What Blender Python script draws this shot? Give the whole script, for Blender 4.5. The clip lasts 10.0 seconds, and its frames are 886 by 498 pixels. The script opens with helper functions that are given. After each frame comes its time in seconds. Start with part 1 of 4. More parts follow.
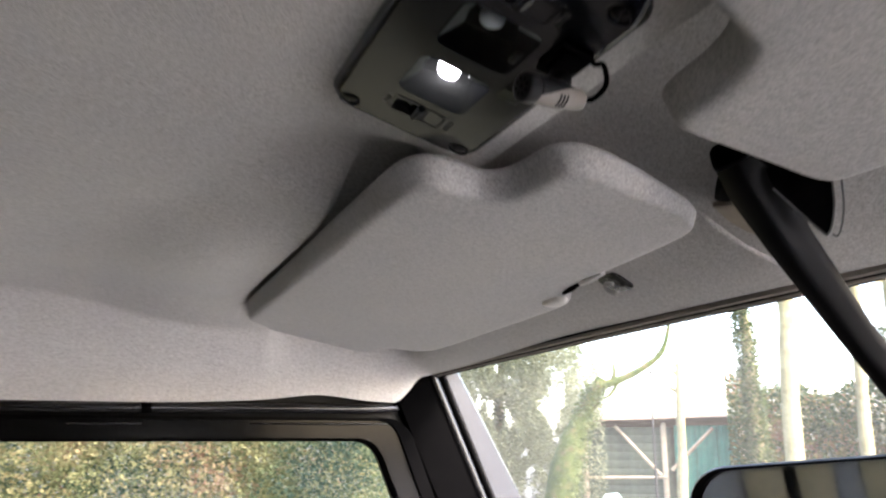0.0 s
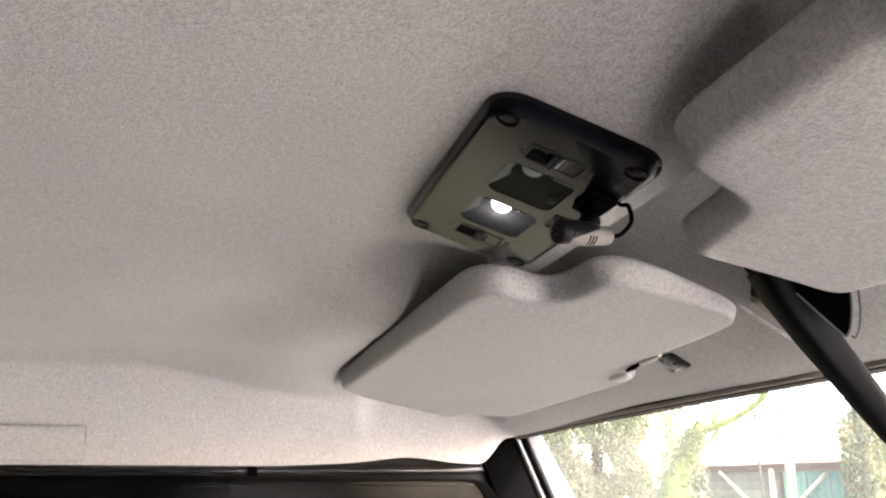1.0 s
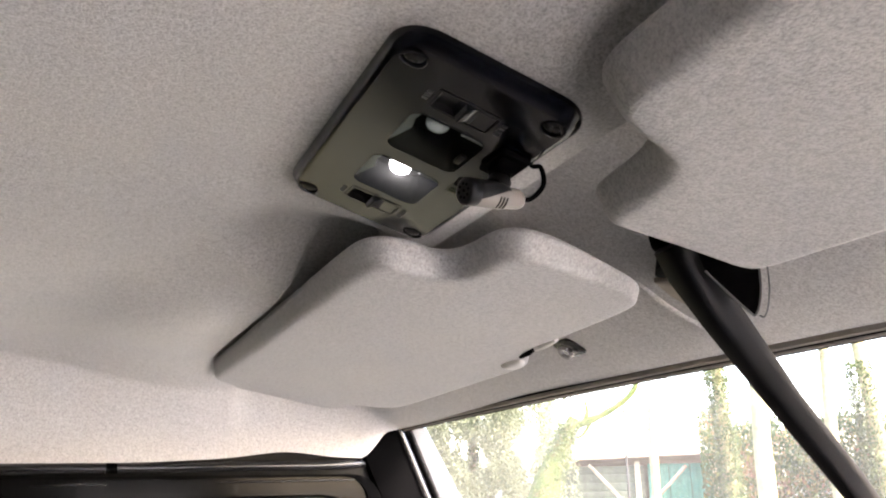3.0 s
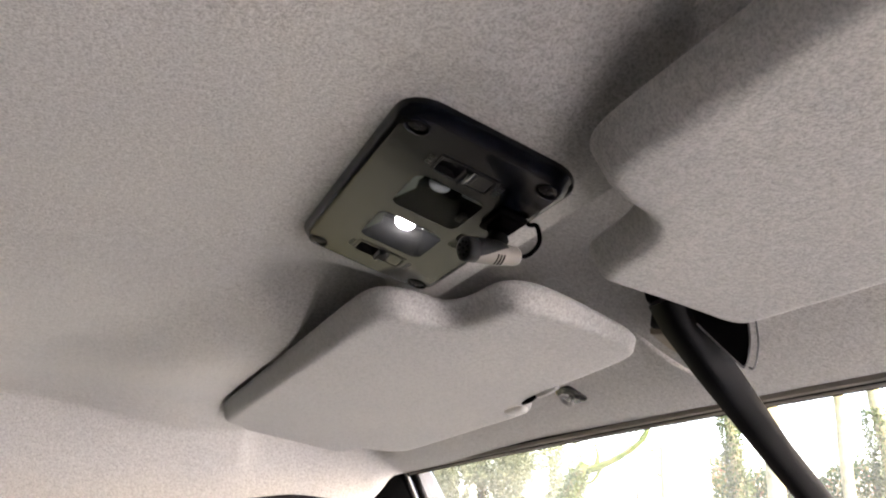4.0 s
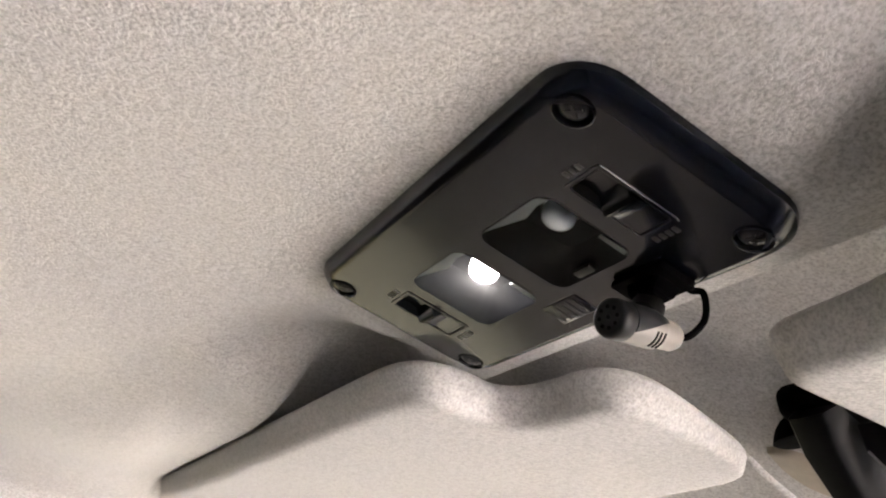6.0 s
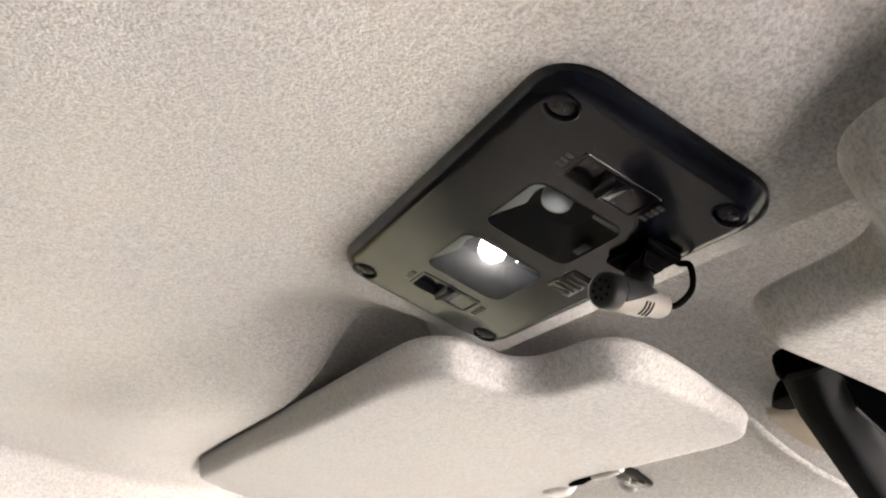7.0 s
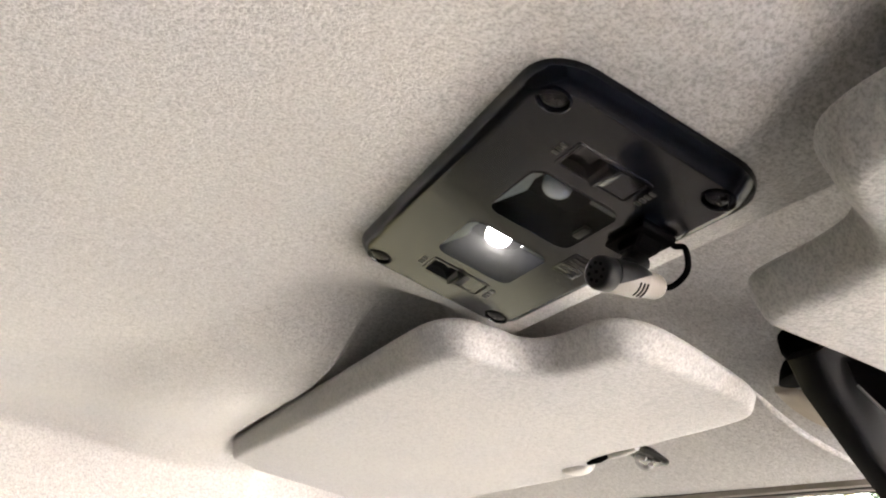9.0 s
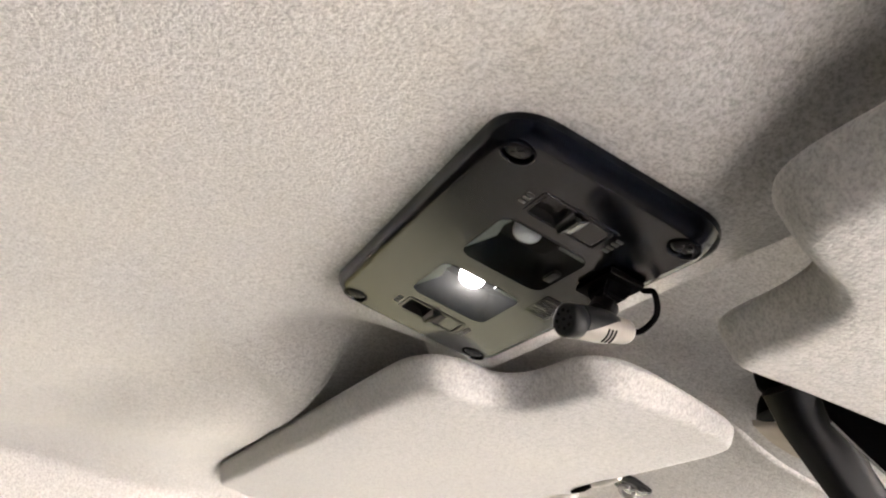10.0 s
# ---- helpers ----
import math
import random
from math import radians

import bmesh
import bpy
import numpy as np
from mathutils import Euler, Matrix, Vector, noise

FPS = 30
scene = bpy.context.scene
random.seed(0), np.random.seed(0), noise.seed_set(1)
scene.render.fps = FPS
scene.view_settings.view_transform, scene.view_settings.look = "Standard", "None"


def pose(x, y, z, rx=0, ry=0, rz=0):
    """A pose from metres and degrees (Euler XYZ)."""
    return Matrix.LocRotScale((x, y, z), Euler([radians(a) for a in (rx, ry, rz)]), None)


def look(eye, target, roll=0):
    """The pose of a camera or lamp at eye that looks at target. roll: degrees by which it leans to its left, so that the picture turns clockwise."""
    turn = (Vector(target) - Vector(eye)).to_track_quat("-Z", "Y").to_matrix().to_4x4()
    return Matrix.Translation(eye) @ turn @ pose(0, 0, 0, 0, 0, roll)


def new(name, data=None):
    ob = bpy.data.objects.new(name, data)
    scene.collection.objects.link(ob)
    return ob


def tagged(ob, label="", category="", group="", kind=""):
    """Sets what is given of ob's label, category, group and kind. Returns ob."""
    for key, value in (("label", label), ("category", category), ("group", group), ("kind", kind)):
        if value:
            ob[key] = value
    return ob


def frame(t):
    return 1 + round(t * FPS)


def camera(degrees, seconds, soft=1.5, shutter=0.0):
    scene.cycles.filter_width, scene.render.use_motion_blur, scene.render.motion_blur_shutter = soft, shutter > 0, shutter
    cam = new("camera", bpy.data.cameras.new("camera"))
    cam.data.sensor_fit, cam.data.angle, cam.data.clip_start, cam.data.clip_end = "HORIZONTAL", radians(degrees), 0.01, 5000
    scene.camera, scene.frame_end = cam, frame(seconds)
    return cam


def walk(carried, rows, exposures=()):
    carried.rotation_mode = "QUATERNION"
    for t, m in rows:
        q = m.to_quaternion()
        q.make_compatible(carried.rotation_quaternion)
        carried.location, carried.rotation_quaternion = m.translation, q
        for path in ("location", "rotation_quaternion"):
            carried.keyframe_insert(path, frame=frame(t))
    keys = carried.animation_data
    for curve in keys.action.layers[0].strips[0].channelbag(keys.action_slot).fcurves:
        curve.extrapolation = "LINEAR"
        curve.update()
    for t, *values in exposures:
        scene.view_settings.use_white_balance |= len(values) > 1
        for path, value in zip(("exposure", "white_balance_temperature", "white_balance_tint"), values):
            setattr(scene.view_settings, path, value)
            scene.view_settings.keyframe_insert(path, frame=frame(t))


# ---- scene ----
cam = camera(56.8, 10.0, soft=2.0, shutter=0.3)
PATH = [
    (0, (0.0047, -0.2935, 1.7090), (0.3731, 0.6079, 1.9368), -0.02),
    (0.5, (-0.0120, -0.3813, 1.7200), (0.2651, 0.5489, 1.9607), 0.56),
    (1, (-0.0052, -0.3667, 1.7272), (0.2545, 0.5581, 2.0053), -0.03),
    (1.5, (-0.0253, -0.3525, 1.7153), (0.3151, 0.5302, 2.0393), 0.74),
    (2, (0.0054, -0.3280, 1.7428), (0.3574, 0.5535, 2.0577), -2.31),
    (2.5, (0.0036, -0.3125, 1.7210), (0.3884, 0.5639, 2.0108), -0.89),
    (2.7, (0.0034, -0.3151, 1.7244), (0.3982, 0.5630, 1.9948), -1.02),
    (3.8, (0.0012, -0.3412, 1.7250), (0.3852, 0.5293, 2.0328), -0.45),
    (4, (-0.0014, -0.3438, 1.7242), (0.3754, 0.5250, 2.0454), -0.21),
    (4.5, (-0.0041, -0.3460, 1.7246), (0.3584, 0.5222, 2.0636), 0.47),
    (5, (-0.0025, -0.3376, 1.7287), (0.3598, 0.5262, 2.0787), 0.87),
    (5.2, (-0.0152, -0.2963, 1.7684), (0.3567, 0.5591, 2.1291), 0.96),
    (6.3, (0.0072, -0.2066, 1.7613), (0.4303, 0.6030, 2.1682), 3.94),
    (6.5, (0.0049, -0.2138, 1.7614), (0.4217, 0.6004, 2.1655), 3.64),
    (7, (-0.0040, -0.2325, 1.7531), (0.3924, 0.6041, 2.1311), 2.46),
    (7.5, (-0.0081, -0.2482, 1.7503), (0.3623, 0.6059, 2.1155), 2.09),
    (8, (-0.0031, -0.2506, 1.7527), (0.3585, 0.6083, 2.1155), 1.98),
    (8.5, (0.0025, -0.2477, 1.7538), (0.3675, 0.6114, 2.1128), 2.27),
    (9, (-0.0014, -0.2488, 1.7482), (0.3626, 0.6103, 2.1080), 2.74),
    (9.5, (0.0010, -0.2507, 1.7517), (0.3636, 0.6067, 2.1171), 2.88),
    (10, (0.0038, -0.2570, 1.7586), (0.3703, 0.5949, 2.1327), 2.37),
]
EXPOSURES = [
    (0.0, 4.11, 6850, 20), (0.5, 4.50, 7000, 21), (1.0, 4.82, 7250, 22), (1.5, 4.92, 7250, 22), (2.5, 4.96, 7250, 22), (3.8, 4.66, 7250, 22), (4.5, 4.84, 7300, 22), (5.2, 4.88, 7450, 22), (6.3, 5.65, 7600, 20), (7.5, 5.64, 7600, 18), (10.0, 5.60, 7600, 18),
]
walk(cam, [(t, look(eye, target, roll)) for t, eye, target, roll in PATH], EXPOSURES)

# ---- light ----
world = bpy.data.worlds.new("overcast_sky")
scene.world = world
world.use_nodes = True
wn = world.node_tree
wn.nodes.clear()
sky = wn.nodes.new("ShaderNodeTexSky")
sky.sky_type = "NISHITA"
sky.sun_disc = False
sky.sun_elevation = radians(45)
sky.sun_rotation = radians(150)
sky.air_density, sky.dust_density, sky.ozone_density = 1.0, 3.0, 1.0
bg = wn.nodes.new("ShaderNodeBackground")
bg.inputs["Strength"].default_value = 0.15
wo = wn.nodes.new("ShaderNodeOutputWorld")
wn.links.new(sky.outputs["Color"], bg.inputs["Color"])
wn.links.new(bg.outputs["Background"], wo.inputs["Surface"])

sun_data = bpy.data.lights.new("sun", "SUN")
sun_data.energy = 1.5
sun_data.angle = radians(20)
sun_data.color = (1.0, 0.96, 0.9)
sun = new("sun", sun_data)
sun.matrix_world = look((4, -7, 8), (0, 0, 0))


# ---- materials ----
def nodes_of(name):
    m = bpy.data.materials.new(name)
    m.use_nodes = True
    nt = m.node_tree
    return m, nt, nt.nodes["Principled BSDF"]


def add(nt, kind, **values):
    n = nt.nodes.new(kind)
    for key, value in values.items():
        n.inputs[key].default_value = value
    return n


def noise_node(nt, coords, scale, detail=3.0, rough=0.55):
    n = add(nt, "ShaderNodeTexNoise", Scale=scale, Detail=detail, Roughness=rough)
    nt.links.new(coords, n.inputs["Vector"])
    return n.outputs["Fac"]


def ramp(nt, fac, stops):
    r = nt.nodes.new("ShaderNodeValToRGB")
    el = r.color_ramp.elements
    while len(el) < len(stops):
        el.new(0.5)
    for e, (p, c) in zip(el, stops):
        e.position, e.color = p, (*c, 1.0)
    nt.links.new(fac, r.inputs["Fac"])
    return r.outputs["Color"]


def mixed(nt, a, b, fac, kind="MIX"):
    m = nt.nodes.new("ShaderNodeMix")
    m.data_type, m.blend_type = "RGBA", kind
    for i, v in ((6, a), (7, b)):
        if isinstance(v, tuple):
            m.inputs[i].default_value = (*v, 1.0)
        else:
            nt.links.new(v, m.inputs[i])
    if isinstance(fac, float):
        m.inputs[0].default_value = fac
    else:
        nt.links.new(fac, m.inputs[0])
    return m.outputs[2]


def bumped(nt, bsdf, height, strength, distance):
    b = add(nt, "ShaderNodeBump", Strength=strength, Distance=distance)
    nt.links.new(height, b.inputs["Height"])
    nt.links.new(b.outputs["Normal"], bsdf.inputs["Normal"])


def coords_of(nt):
    return nt.nodes.new("ShaderNodeTexCoord").outputs["Object"]


def felt(name, light, dark, fuzz=1.0):
    """Brushed headlining cloth: short matted fibres, faint blotches."""
    m, nt, b = nodes_of(name)
    co = coords_of(nt)
    # the nap is brushed across the cab
    nap = nt.nodes.new("ShaderNodeMapping")
    nap.inputs["Scale"].default_value = (1.0, 0.92, 1.0)
    nt.links.new(co, nap.inputs["Vector"])
    fibre = noise_node(nt, nap.outputs["Vector"], 860.0, 2.5, 0.62)
    clump = noise_node(nt, nap.outputs["Vector"], 330.0, 2.0, 0.5)
    blotch = noise_node(nt, co, 9.0, 3.0, 0.5)
    c1 = ramp(nt, fibre, [(0.34, dark), (0.58, light)])
    c2 = ramp(nt, clump, [(0.32, (0.88, 0.875, 0.87)), (0.62, (1.05, 1.045, 1.04))])
    c3 = ramp(nt, blotch, [(0.3, (0.95, 0.95, 0.96)), (0.7, (1.03, 1.02, 1.0))])
    col = mixed(nt, mixed(nt, c1, c2, 1.0, "MULTIPLY"), c3, 1.0, "MULTIPLY")
    nt.links.new(col, b.inputs["Base Color"])
    b.inputs["Roughness"].default_value = 0.95
    b.inputs["Specular IOR Level"].default_value = 0.15
    b.inputs["Sheen Weight"].default_value = 0.25
    b.inputs["Sheen Roughness"].default_value = 0.5
    mixh = mixed(nt, fibre, clump, 0.4)
    bumped(nt, b, mixh, 0.6 * fuzz, 0.0013)
    return m


def plastic(name, col, rough, grain=0.0, metal=0.0, spec=0.5, scale=1500.0, worn=1.0):
    m, nt, b = nodes_of(name)
    co = coords_of(nt)
    n = noise_node(nt, co, scale, 2.0)
    wear = noise_node(nt, co, 60.0, 4.0, 0.6)
    c = ramp(nt, wear, [(0.3, tuple(v * (1 - 0.15 * worn) for v in col)), (0.7, tuple(v * (1 + 0.15 * worn) for v in col))])
    nt.links.new(c, b.inputs["Base Color"])
    mr = add(nt, "ShaderNodeMapRange", **{"From Min": 0.3, "From Max": 0.7, "To Min": max(rough - 0.05 * worn, 0.02), "To Max": rough + 0.06 * worn})
    nt.links.new(wear, mr.inputs["Value"])
    nt.links.new(mr.outputs["Result"], b.inputs["Roughness"])
    b.inputs["Metallic"].default_value = metal
    b.inputs["Specular IOR Level"].default_value = spec
    if spec < 0.1:
        # dull soft surfaces: little sheen even at a glancing view
        b.inputs["IOR"].default_value = 1.12
    if grain:
        bumped(nt, b, n, grain, 0.0004)
    return m


def glowing(name, col, strength):
    m, nt, b = nodes_of(name)
    b.inputs["Base Color"].default_value = (*col, 1)
    b.inputs["Emission Color"].default_value = (*col, 1)
    b.inputs["Emission Strength"].default_value = strength
    return m


def pane(name, tint=(1, 1, 1), gloss=0.06, rough=0.02, milk=0.0):
    m, nt, b = nodes_of(name)
    nt.nodes.remove(b)
    out = nt.nodes["Material Output"]
    t = nt.nodes.new("ShaderNodeBsdfTransparent")
    t.inputs["Color"].default_value = (*tint, 1)
    g = add(nt, "ShaderNodeBsdfGlossy", Roughness=rough)
    mx = nt.nodes.new("ShaderNodeMixShader")
    mx.inputs[0].default_value = gloss
    clear = t.outputs[0]
    if milk:
        # slight scatter added to imitate lamp glare and haze over the view
        d = nt.nodes.new("ShaderNodeBsdfTranslucent")
        ms = nt.nodes.new("ShaderNodeMixShader")
        ms.inputs[0].default_value = milk
        nt.links.new(clear, ms.inputs[1])
        nt.links.new(d.outputs[0], ms.inputs[2])
        clear = ms.outputs[0]
    nt.links.new(clear, mx.inputs[1])
    nt.links.new(g.outputs[0], mx.inputs[2])
    nt.links.new(mx.outputs[0], out.inputs["Surface"])
    return m


def natural(name, stops, scale, rough=0.9, relief=0.02, fine=6.0, island=0.0):
    """Bark, soil, leaves: two scales of mottling."""
    m, nt, b = nodes_of(name)
    co = coords_of(nt)
    big = noise_node(nt, co, scale, 5.0, 0.6)
    small = noise_node(nt, co, scale * fine, 4.0, 0.6)
    fac = big
    if island:
        g = nt.nodes.new("ShaderNodeNewGeometry")
        mr = nt.nodes.new("ShaderNodeMath")
        mr.operation = "MULTIPLY_ADD"
        mr.inputs[1].default_value = island
        nt.links.new(g.outputs["Random Per Island"], mr.inputs[0])
        off = nt.nodes.new("ShaderNodeMapRange")
        off.inputs["From Min"].default_value, off.inputs["From Max"].default_value = 0.3, 0.7
        off.inputs["To Min"].default_value, off.inputs["To Max"].default_value = 0.0, 0.55
        nt.links.new(big, off.inputs["Value"])
        nt.links.new(off.outputs["Result"], mr.inputs[2])
        fac = mr.outputs[0]
    c = ramp(nt, fac, stops)
    c2 = ramp(nt, small, [(0.3, (0.8, 0.8, 0.8)), (0.7, (1.15, 1.15, 1.15))])
    nt.links.new(mixed(nt, c, c2, 1.0, "MULTIPLY"), b.inputs["Base Color"])
    b.inputs["Roughness"].default_value = rough
    b.inputs["Specular IOR Level"].default_value = 0.25
    bumped(nt, b, small, 0.5, relief)
    if island:
        # thin leaves let half of the light through
        t = nt.nodes.new("ShaderNodeBsdfTranslucent")
        nt.links.new(c, t.inputs["Color"])
        mx = nt.nodes.new("ShaderNodeMixShader")
        mx.inputs[0].default_value = 0.5
        nt.links.new(b.outputs[0], mx.inputs[1])
        nt.links.new(t.outputs[0], mx.inputs[2])
        nt.links.new(mx.outputs[0], nt.nodes["Material Output"].inputs["Surface"])
    return m


FELT = felt("headlining_felt", (0.60, 0.590, 0.578), (0.40, 0.388, 0.374))
VISOR = felt("visor_cloth", (0.47, 0.463, 0.455), (0.335, 0.328, 0.320), 0.7)
PLATE = plastic("satin_black_plastic", (0.0030, 0.0040, 0.0064), 0.165, 0.0, spec=0.30, worn=0.15)
BLACK = plastic("black_plastic", (0.005, 0.005, 0.005), 0.42, 0.1, spec=0.12)
GLOSS = plastic("glossy_black_paint", (0.012, 0.012, 0.013), 0.16)
RUBBER = plastic("black_rubber", (0.0022, 0.0022, 0.0024), 0.45, 0.1, spec=0.03)
SCREW = plastic("black_screw_steel", (0.022, 0.022, 0.024), 0.3, metal=0.8)
CHROME = plastic("bright_steel", (0.6, 0.6, 0.6), 0.22, metal=1.0)
SILVER = plastic("silver_grey_paint", (0.020, 0.023, 0.029), 0.25, spec=0.32, worn=0.15)
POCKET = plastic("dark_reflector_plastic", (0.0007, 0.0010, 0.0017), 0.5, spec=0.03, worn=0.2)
MICGREY = plastic("warm_grey_plastic", (0.175, 0.158, 0.142), 0.5, 0.05, worn=0.3)
TIPBLACK = plastic("mic_cap_plastic", (0.009, 0.009, 0.010), 0.5, 0.05, spec=0.15)
DOORTRIM = plastic("glossy_window_channel", (0.0034, 0.0034, 0.0036), 0.14, spec=0.12, worn=0.15)
DARKTRIM = plastic("dark_trim", (0.009, 0.009, 0.009), 0.8, 0.2, scale=400.0)
BEIGE = plastic("black_door_card", (0.007, 0.007, 0.0072), 0.8, 0.2, scale=400.0)
MARK = plastic("grey_marking", (0.022, 0.022, 0.021), 0.35)
STALK = plastic("satin_black_stalk", (0.0032, 0.0032, 0.0038), 0.34, 0.05, spec=0.12)
EDGELINE = plastic("moulded_edge", (0.10, 0.10, 0.10), 0.5)
GASKET = plastic("brown_grey_gasket", (0.27, 0.235, 0.21), 0.6, 0.1)
TAN = plastic("tan_moulding", (0.40, 0.345, 0.275), 0.55, 0.05)
# colours for the mirror's reflection, on made-up panels behind the seats
BULKTAN = plastic("tan_reflected_panel", (0.078, 0.063, 0.028), 0.6, 0.1, scale=400.0)
BULKGREY = plastic("grey_reflected_panel", (0.034, 0.037, 0.040), 0.6, 0.1, scale=400.0)
# pale rod sleeve; also paints the lit corner of the visors
TAB = plastic("pale_rod_and_lit_tab", (0.62, 0.60, 0.58), 0.45, 0.05)
CLIPDARK = plastic("dark_grey_clip_plastic", (0.030, 0.030, 0.030), 0.25, 0.05)
CLIPGREY = plastic("grey_clip_plastic", (0.42, 0.41, 0.40), 0.25, 0.05)
LED_ON = glowing("lit_led", (0.90, 0.96, 1.0), 2.4)
LED_OFF = plastic("pale_led_dome", (0.93, 0.93, 0.91), 0.12, spec=1.0, worn=0.1)
# the lens's milkiness stands in for glare round the lit lamp
LENS = pane("clear_lens", (0.92, 0.94, 0.96), 0.008, 0.05, 0.007)
GLASS = pane("window_glass", (0.93, 0.95, 0.94), 0.008, 0.01)
# milkiness put in to wash out the view ahead with haze
SCREEN = pane("veiled_windscreen", (0.93, 0.95, 0.94), 0.04, 0.01, 0.009)
# pale tone that stands in for light reflected inside the lens
FACET = plastic("lens_reflection_grey", (0.080, 0.085, 0.080), 0.3, spec=0.5, worn=0.4)
MIRROR = plastic("mirror_silver", (0.9, 0.9, 0.9), 0.02, metal=1.0)


# ---- mesh helpers ----
def mesh_object(name, bm, material, parent=None, label="", smooth=40):
    bmesh.ops.recalc_face_normals(bm, faces=bm.faces)
    me = bpy.data.meshes.new(name)
    bm.to_mesh(me)
    bm.free()
    me.materials.append(material)
    if smooth:
        me.shade_smooth()
        me.set_sharp_from_angle(angle=radians(smooth))
    ob = new(name, me)
    if parent is not None:
        ob.parent = parent
    if label:
        ob["label"] = label
    return ob


def part(name, bm, material, parent, label="", smooth=40):
    return mesh_object(name, bm, material, parent, label, smooth)


def thing(name, label, category, group="", kind="", m=None):
    e = new(name)
    e.empty_display_size = 0.02
    if m is not None:
        e.matrix_world = m
    return tagged(e, label, category, group, kind)


def loft(bm, rings, closed=True, caps=True):
    """Joins rings of equal length by quads."""
    vs = [[bm.verts.new(p) for p in ring] for ring in rings]
    n = len(rings[0])
    for a, b in zip(vs, vs[1:]):
        for i in range(n if closed else n - 1):
            j = (i + 1) % n
            bm.faces.new((a[i], a[j], b[j], b[i]))
    if caps:
        if caps is True:
            bm.faces.new(vs[0][::-1])
        bm.faces.new(vs[-1])
    return vs


def box(bm, lo, hi, bevel=0.0, m=None, seg=2):
    made = bmesh.ops.create_cube(bm, size=1.0)["verts"]
    lo, hi = Vector(lo), Vector(hi)
    for v in made:
        v.co = Vector(((lo[k] + hi[k]) / 2 + v.co[k] * (hi[k] - lo[k]) for k in range(3)))
    if bevel:
        edges = list({e for v in made for e in v.link_edges})
        out = bmesh.ops.bevel(bm, geom=edges, offset=bevel, segments=seg, affect="EDGES", profile=0.5)
        made = list({v for f in out["faces"] for v in f.verts} | {v for v in made if v.is_valid})
    if m is not None:
        bmesh.ops.transform(bm, matrix=m, verts=made)
    return made


def box_mesh(lo, hi, bevel=0.0, m=None):
    bm = bmesh.new()
    box(bm, lo, hi, bevel, m)
    return bm


def tube_mesh(points, radius, n=12, flat=1.0, bm=None):
    """A round bar along points; radius may vary along it."""
    bm = bm or bmesh.new()
    pts = [Vector(p) for p in points]
    rad = radius if isinstance(radius, (list, tuple)) else [radius] * len(pts)
    rings, side = [], None
    for i, p in enumerate(pts):
        d = (pts[min(i + 1, len(pts) - 1)] - pts[max(i - 1, 0)]).normalized()
        side = side or d.orthogonal().normalized()
        side = (side - d * side.dot(d)).normalized()
        up = d.cross(side)
        rings.append([p + rad[i] * (math.cos(a) * side + flat * math.sin(a) * up) for a in (2 * math.pi * k / n for k in range(n))])
    loft(bm, rings)
    return bm


def curve_points(knots, steps=8):
    """Catmull-Rom through the knots."""
    k = [Vector(p) for p in knots]
    k = [2 * k[0] - k[1]] + k + [2 * k[-1] - k[-2]]
    out = []
    for a, b, c, d in zip(k, k[1:], k[2:], k[3:]):
        for s in range(steps):
            t = s / steps
            out.append(0.5 * (2 * b + (c - a) * t + (2 * a - 5 * b + 4 * c - d) * t * t + (3 * b - 3 * c + d - a) * t**3))
    return out + [k[-2]]


def rounded_rect(hu, hv, r, n=6):
    out = []
    for cx, cy, a0 in ((hu - r, hv - r, 0), (-hu + r, hv - r, 90), (-hu + r, -hv + r, 180), (hu - r, -hv + r, 270)):
        for k in range(n + 1):
            a = radians(a0 + 90 * k / n)
            out.append((cx + r * math.cos(a), cy + r * math.sin(a)))
    return out


def smoothed(poly, rounds=2):
    """Cuts the corners of a closed outline."""
    for _ in range(rounds):
        out = []
        for (ax, ay), (bx, by) in zip(poly, poly[1:] + poly[:1]):
            out += [(ax * 0.75 + bx * 0.25, ay * 0.75 + by * 0.25), (ax * 0.25 + bx * 0.75, ay * 0.25 + by * 0.75)]
        poly = out
    return poly


def inset(poly, d):
    """Moves a counter-clockwise outline inwards by d."""
    out, n = [], len(poly)
    for i in range(n):
        a, b, c = Vector(poly[i - 1]), Vector(poly[i]), Vector(poly[(i + 1) % n])
        e, f = (b - a).normalized(), (c - b).normalized()
        nrm = Vector((-e.y - f.y, e.x + f.x))
        nrm = nrm.normalized() if nrm.length > 1e-6 else Vector((-e.y, e.x))
        out.append(tuple(b + nrm * d))
    return out


def ease(a, b, x):
    t = min(max((x - a) / (b - a), 0.0), 1.0)
    return t * t * (3 - 2 * t)


# ---- headliner ----
HEAD_X = 0.385


